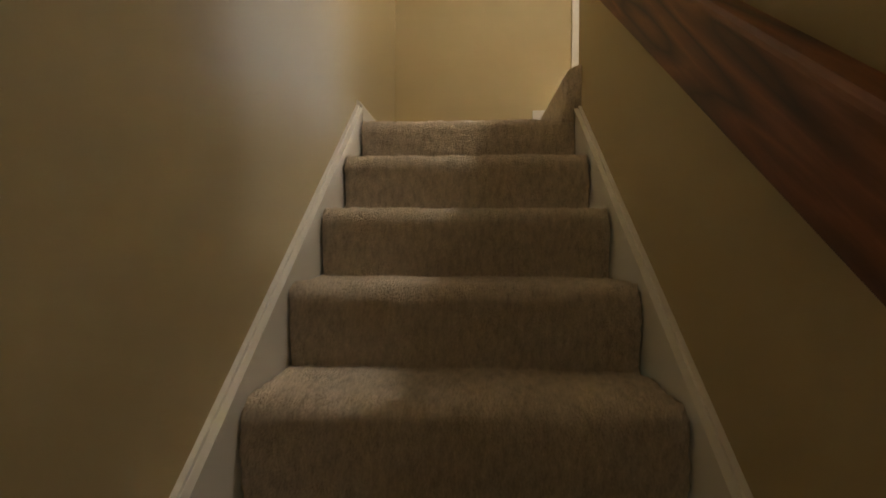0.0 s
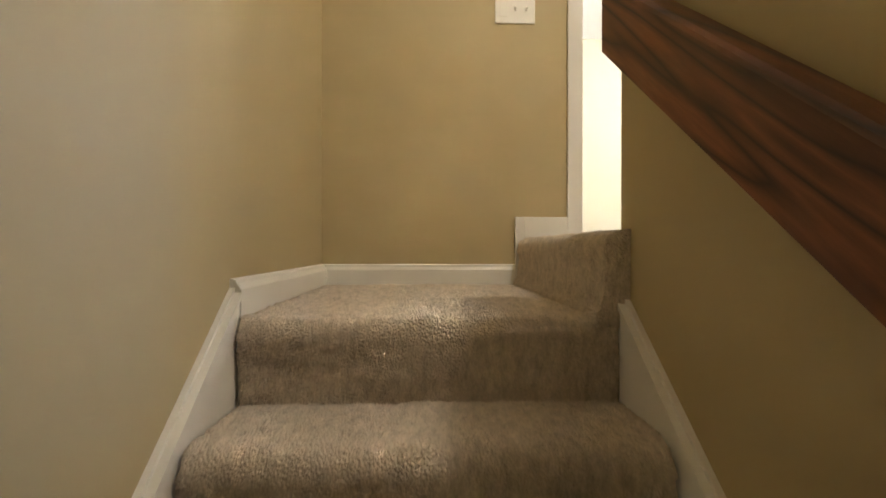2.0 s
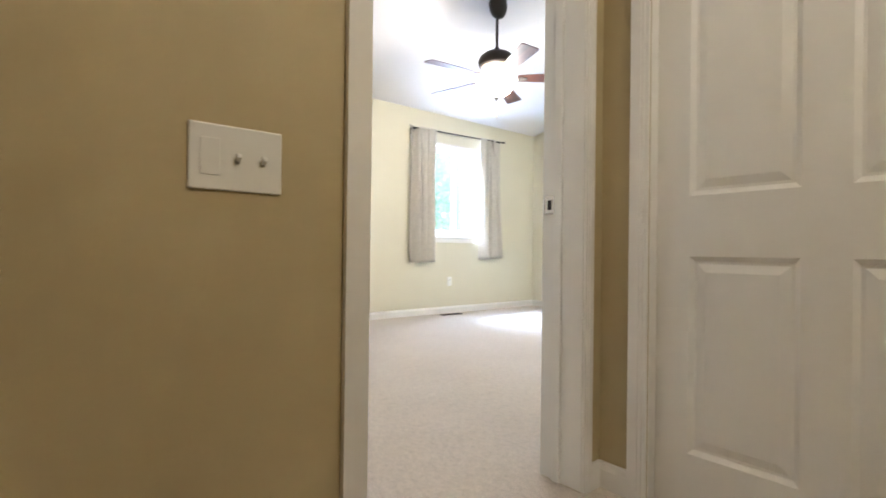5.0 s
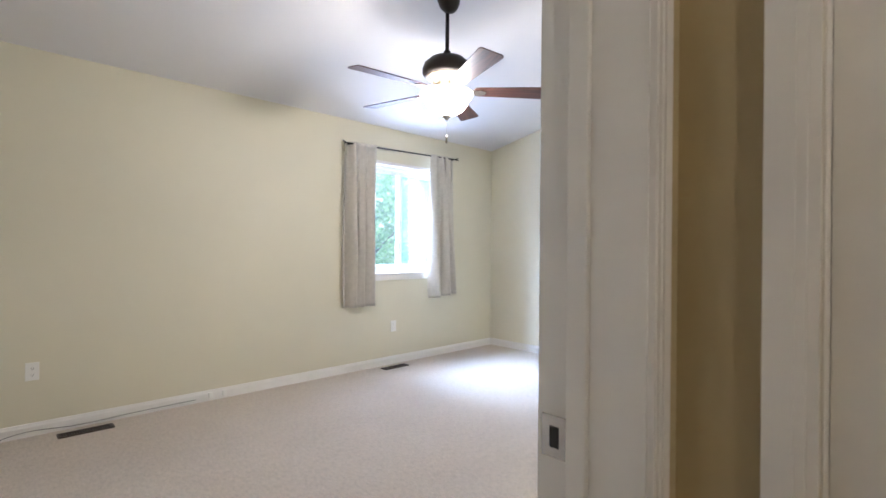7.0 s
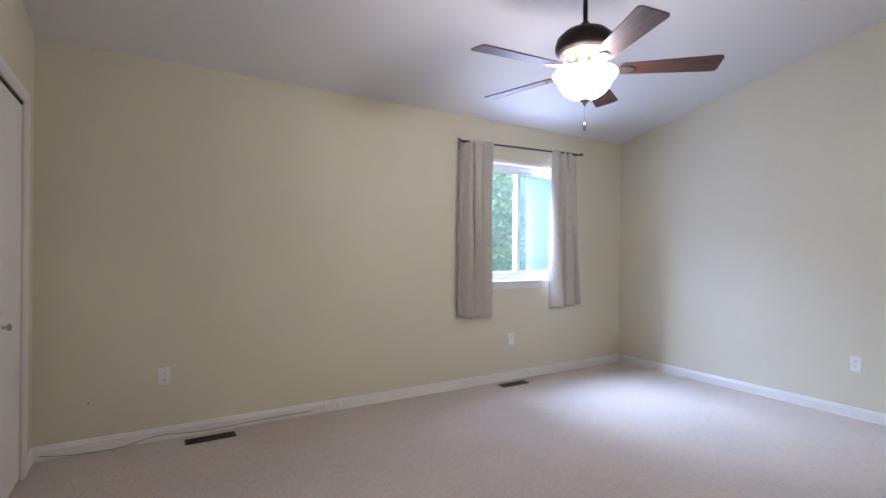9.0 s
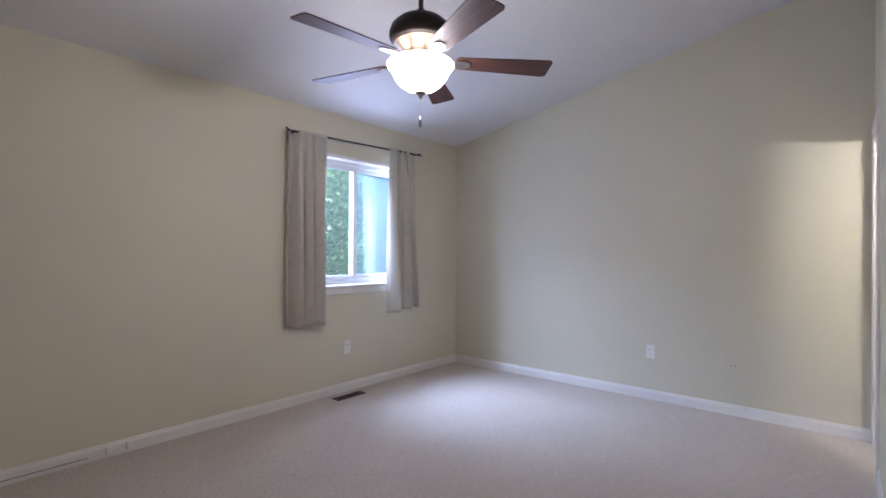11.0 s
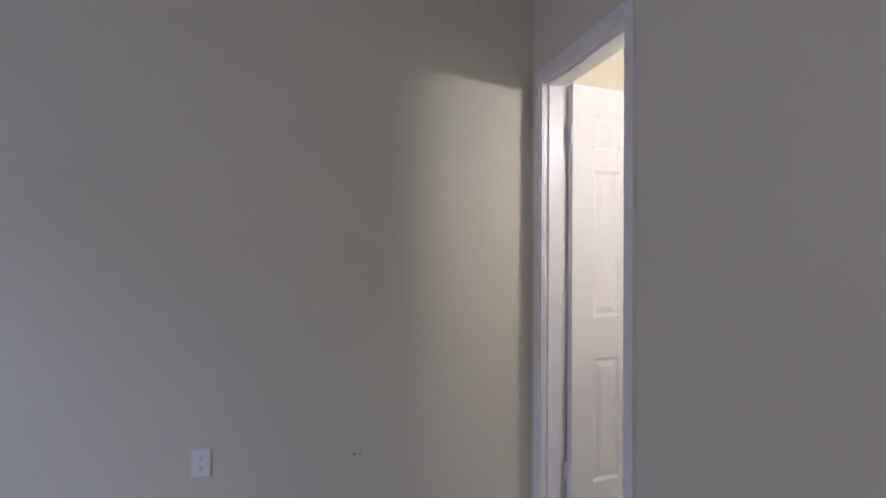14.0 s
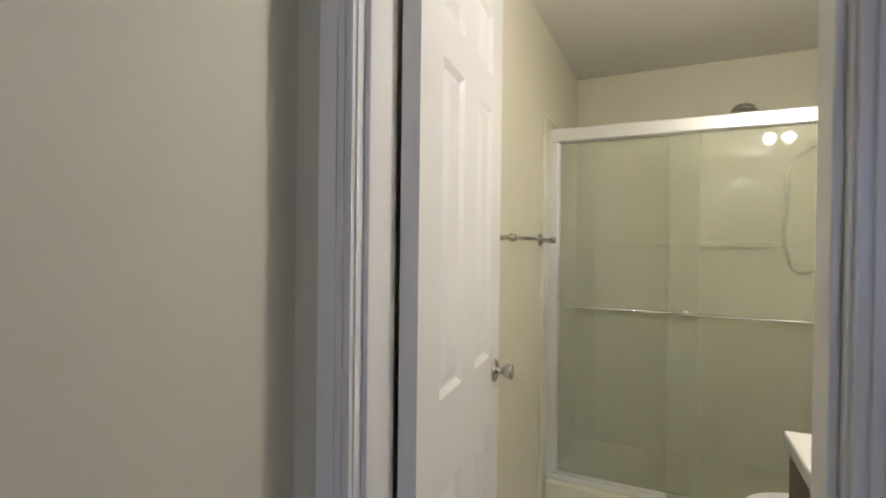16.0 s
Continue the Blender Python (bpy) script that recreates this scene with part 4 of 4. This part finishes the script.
lathe(bm, [(0.0, 0.03), (0.022, 0.026), (0.040, 0.010), (0.044, -0.012), (0.030, -0.018), (0.0, -0.020)], seg=24, m=pose(4.785, -2.15, 1.785, 0, 38, 0))
part("spray_head", bm, CHROME, hs, smooth=True)
cu = bpy.data.curves.new("hose", "CURVE")
cu.dimensions, cu.bevel_depth, cu.bevel_resolution = "3D", 0.0095, 3
sp = cu.splines.new("BEZIER")
LOOP = [(4.785, -2.15, 1.775), (4.868, -2.15, 1.71), (4.893, -2.15, 1.50), (4.891, -2.15, 1.27), (4.835, -2.16, 1.155), (4.73, -2.17, 1.22), (4.66, -2.17, 1.48), (4.60, -2.16, 1.78)]
sp.bezier_points.add(len(LOOP) - 1)
for b, p in zip(sp.bezier_points, LOOP):
    b.co = p
    b.handle_left_type = b.handle_right_type = "AUTO"
cu.materials.append(NICKEL)
ho = new("hose", cu)
ho.parent = hs

tb = new("towel_bar")
tagged(tb, "brushed nickel towel bar on the bathroom wall", "towel bar")
bm = bmesh.new()
rod(bm, (RX - 0.062, -0.786, 1.303), (RX - 0.062, -1.484, 1.303), 0.0065, 12)
part("bar", bm, NICKEL, tb, smooth=True)
for y in (-0.826, -1.444):
    bm = bmesh.new()
    lathe(bm, [(0.028, 0), (0.029, 0.004), (0.020, 0.010), (0.010, 0.018), (0.009, 0.050), (0.014, 0.056), (0.014, 0.070), (0.008, 0.076), (0.0, 0.076)], seg=24, m=pose(RX, y, 1.302, 0, -90, 0))
    part("post", bm, NICKEL, tb, smooth=True)

van = new("vanity")
van.matrix_world = pose(0, 0.045, 0)
tagged(van, "dark brown bathroom vanity with a cultured marble top", "vanity")
part("cabinet", boxes(((4.42, -0.55, 0.0), (5.166, -0.003, 0.83)), bevel=0.004), VANITYWOOD, van)
part("countertop", boxes(((4.405, -0.582, 0.832), (5.172, -0.003, 0.868)), ((4.405, -0.02, 0.868), (5.172, -0.003, 0.96)), bevel=0.006), STONE, van, "cream cultured marble top")
part("cabinet_door", boxes(((4.46, -0.57, 0.08), (4.76, -0.551, 0.78)), bevel=0.004), VANITYWOOD, van)
part("cabinet_door", boxes(((4.80, -0.57, 0.08), (5.10, -0.551, 0.78)), bevel=0.004), VANITYWOOD, van)

mir = new("wall_mirror")
mir.matrix_world = pose(0, 0.045, 0)
tagged(mir, "rounded bathroom mirror in a thin metal frame", "mirror")
bm = bmesh.new()
out = []
for sx, sz, st in ((1, 1, 0), (-1, 1, 90), (-1, -1, 180), (1, -1, 270)):
    for q in range(7):
        an = radians(st + 15 * q)
        out.append((4.80 + sx * 0.13 + 0.12 * math.cos(an), 1.40 + sz * 0.21 + 0.12 * math.sin(an)))
prism(bm, out, "y", -0.022, -0.004)
part("frame", bm, NICKEL, mir, "brushed nickel frame")
bm = bmesh.new()
prism(bm, [(4.80 + (x - 4.80) * 0.93, 1.40 + (z - 1.40) * 0.95) for x, z in out], "y", -0.026, -0.0225)
part("glass", bm, MIRROR, mir)

vl = new("vanity_light")
vl.matrix_world = pose(0, 0.045, 0)
tagged(vl, "two-bulb nickel vanity light above the mirror", "wall lamp")
part("back_plate", boxes(((4.66, -0.03, 1.92), (4.98, -0.003, 2.0)), bevel=0.01), NICKEL, vl)
for x in (4.765, 4.865):
    bm = bmesh.new()
    rod(bm, (x, -0.03, 1.96), (x, -0.305, 1.97), 0.008, 10)
    part("arm", bm, NICKEL, vl)
    bm = bmesh.new()
    lathe(bm, [(0.0, -0.040), (0.018, -0.034), (0.028, -0.01), (0.026, 0.018), (0.014, 0.035), (0, 0.04)], seg=20, m=pose(x, -0.34, 1.97))
    b = part("bulb", bm, BULB, vl, "lit frosted bulb", smooth=True)
    b.visible_shadow = False

# toilet
to = new("toilet")
tagged(to, "white porcelain toilet with a closed lid", "toilet")


def oval(bm, cx, cy, z0, z1, a, b, a0=None, b0=None, seg=36, skew=0.0):
    a0, b0 = a0 or a, b0 or b
    lo = [bm.verts.new((cx + skew + a0 * math.cos(2 * math.pi * i / seg), cy + b0 * math.sin(2 * math.pi * i / seg), z0)) for i in range(seg)]
    hi = [bm.verts.new((cx + a * math.cos(2 * math.pi * i / seg), cy + b * math.sin(2 * math.pi * i / seg), z1)) for i in range(seg)]
    bm.faces.new(lo)
    bm.faces.new(hi)
    for i in range(seg):
        bm.faces.new((lo[i], lo[(i + 1) % seg], hi[(i + 1) % seg], hi[i]))
    return bm


bm = bmesh.new()
oval(bm, 4.92, -1.13, 0.0, 0.36, 0.25, 0.175, 0.19, 0.11, skew=-0.05)
part("bowl", bm, PORCELAIN, to, smooth=False)
bm = bmesh.new()
oval(bm, 4.93, -1.13, 0.362, 0.385, 0.26, 0.185)
part("seat", bm, PORCELAIN, to)
bm = bmesh.new()
oval(bm, 4.93, -1.13, 0.387, 0.412, 0.245, 0.172, 0.258, 0.183)
part("lid", bm, PORCELAIN, to)
part("tank", boxes(((4.42, -1.36, 0.38), (4.62, -0.90, 0.74)), bevel=0.02), PORCELAIN, to)
part("tank_lid", boxes(((4.415, -1.37, 0.742), (4.63, -0.89, 0.775)), bevel=0.008), PORCELAIN, to)

# ---- outside ----
structure("ground", boxes(((-900, 4.2, -3.3), (900, 900, -3.0)), ((-900, -900, -3.6), (900, 4.2, -3.45))), GRASS)


def tree(x, y, h, r, seed, leaves):
    rng = random.Random(seed)
    root = new("tree")
    root.matrix_world = pose(x, y, -3.0)
    tagged(root, "leafy green tree standing outside the window", "tree", "trees outside")
    bm = bmesh.new()
    limbs = []
    lathe(bm, [(0.20, -0.1), (0.16, h * 0.3), (0.11, h * 0.6), (0.03, h * 0.95)], seg=12)
    for k in range(14):
        z0 = h * rng.uniform(0.2, 0.8)
        a = rng.uniform(0, 6.283)
        ln = r * rng.uniform(0.6, 1.0)
        e = Vector((math.cos(a) * ln, math.sin(a) * ln, z0 + rng.uniform(0.3, 1.2)))
        m = Matrix.Translation((0, 0, z0)) @ (e - Vector((0, 0, z0))).to_track_quat("Z", "Y").to_matrix().to_4x4()
        lathe(bm, [(0.06, 0), (0.015, (e - Vector((0, 0, z0))).length)], seg=7, m=m)
        limbs.append((Vector((0, 0, z0)), e))
    part("trunk", bm, BARK, root, smooth=True)
    verts, faces = [], []
    clumps = []
    for k in range(95):
        p, q = limbs[rng.randrange(len(limbs))]
        c = p.lerp(q, rng.uniform(0.35, 1.1)) + Vector([rng.gauss(0, 0.3) for _ in range(3)])
        clumps.append((c, rng.uniform(0.25, 0.6)))
    for k in range(leaves):
        c, cr_ = clumps[rng.randrange(len(clumps))]
        p = c + Vector([rng.gauss(0, cr_ * 0.6) for _ in range(3)])
        e = Euler([rng.uniform(-1.1, 1.1), rng.uniform(-1.1, 1.1), rng.uniform(0, 6.28)]).to_matrix()
        s = rng.uniform(0.045, 0.085)
        base = len(verts)
        for u, v, w in ((0, -1, 0), (0.5, -0.1, 0.12), (0, 1, 0), (-0.5, -0.1, 0.12)):
            verts.append(p + e @ Vector((u * s, v * s, w * s)))
        faces.append((base, base + 1, base + 2, base + 3))
    me = bpy.data.meshes.new("crown")
    me.from_pydata(verts, [], faces)
    me.materials.append(LEAF)
    cro = new("crown", me)
    cro.parent = root
    tagged(cro, kind="stuff")


for i, (x, y, h, r) in enumerate(((3.6, 9.5, 7.5, 2.2), (6.2, 8.8, 6.6, 2.0), (8.6, 10.5, 7.0, 2.3), (5.2, 12.5, 8.0, 2.6), (10.5, 13.5, 8.5, 2.8), (7.6, 15.5, 9.0, 3.0), (12.8, 10.5, 7.0, 2.3))):
    tree(x, y, h, r, 11 + i, 14000)
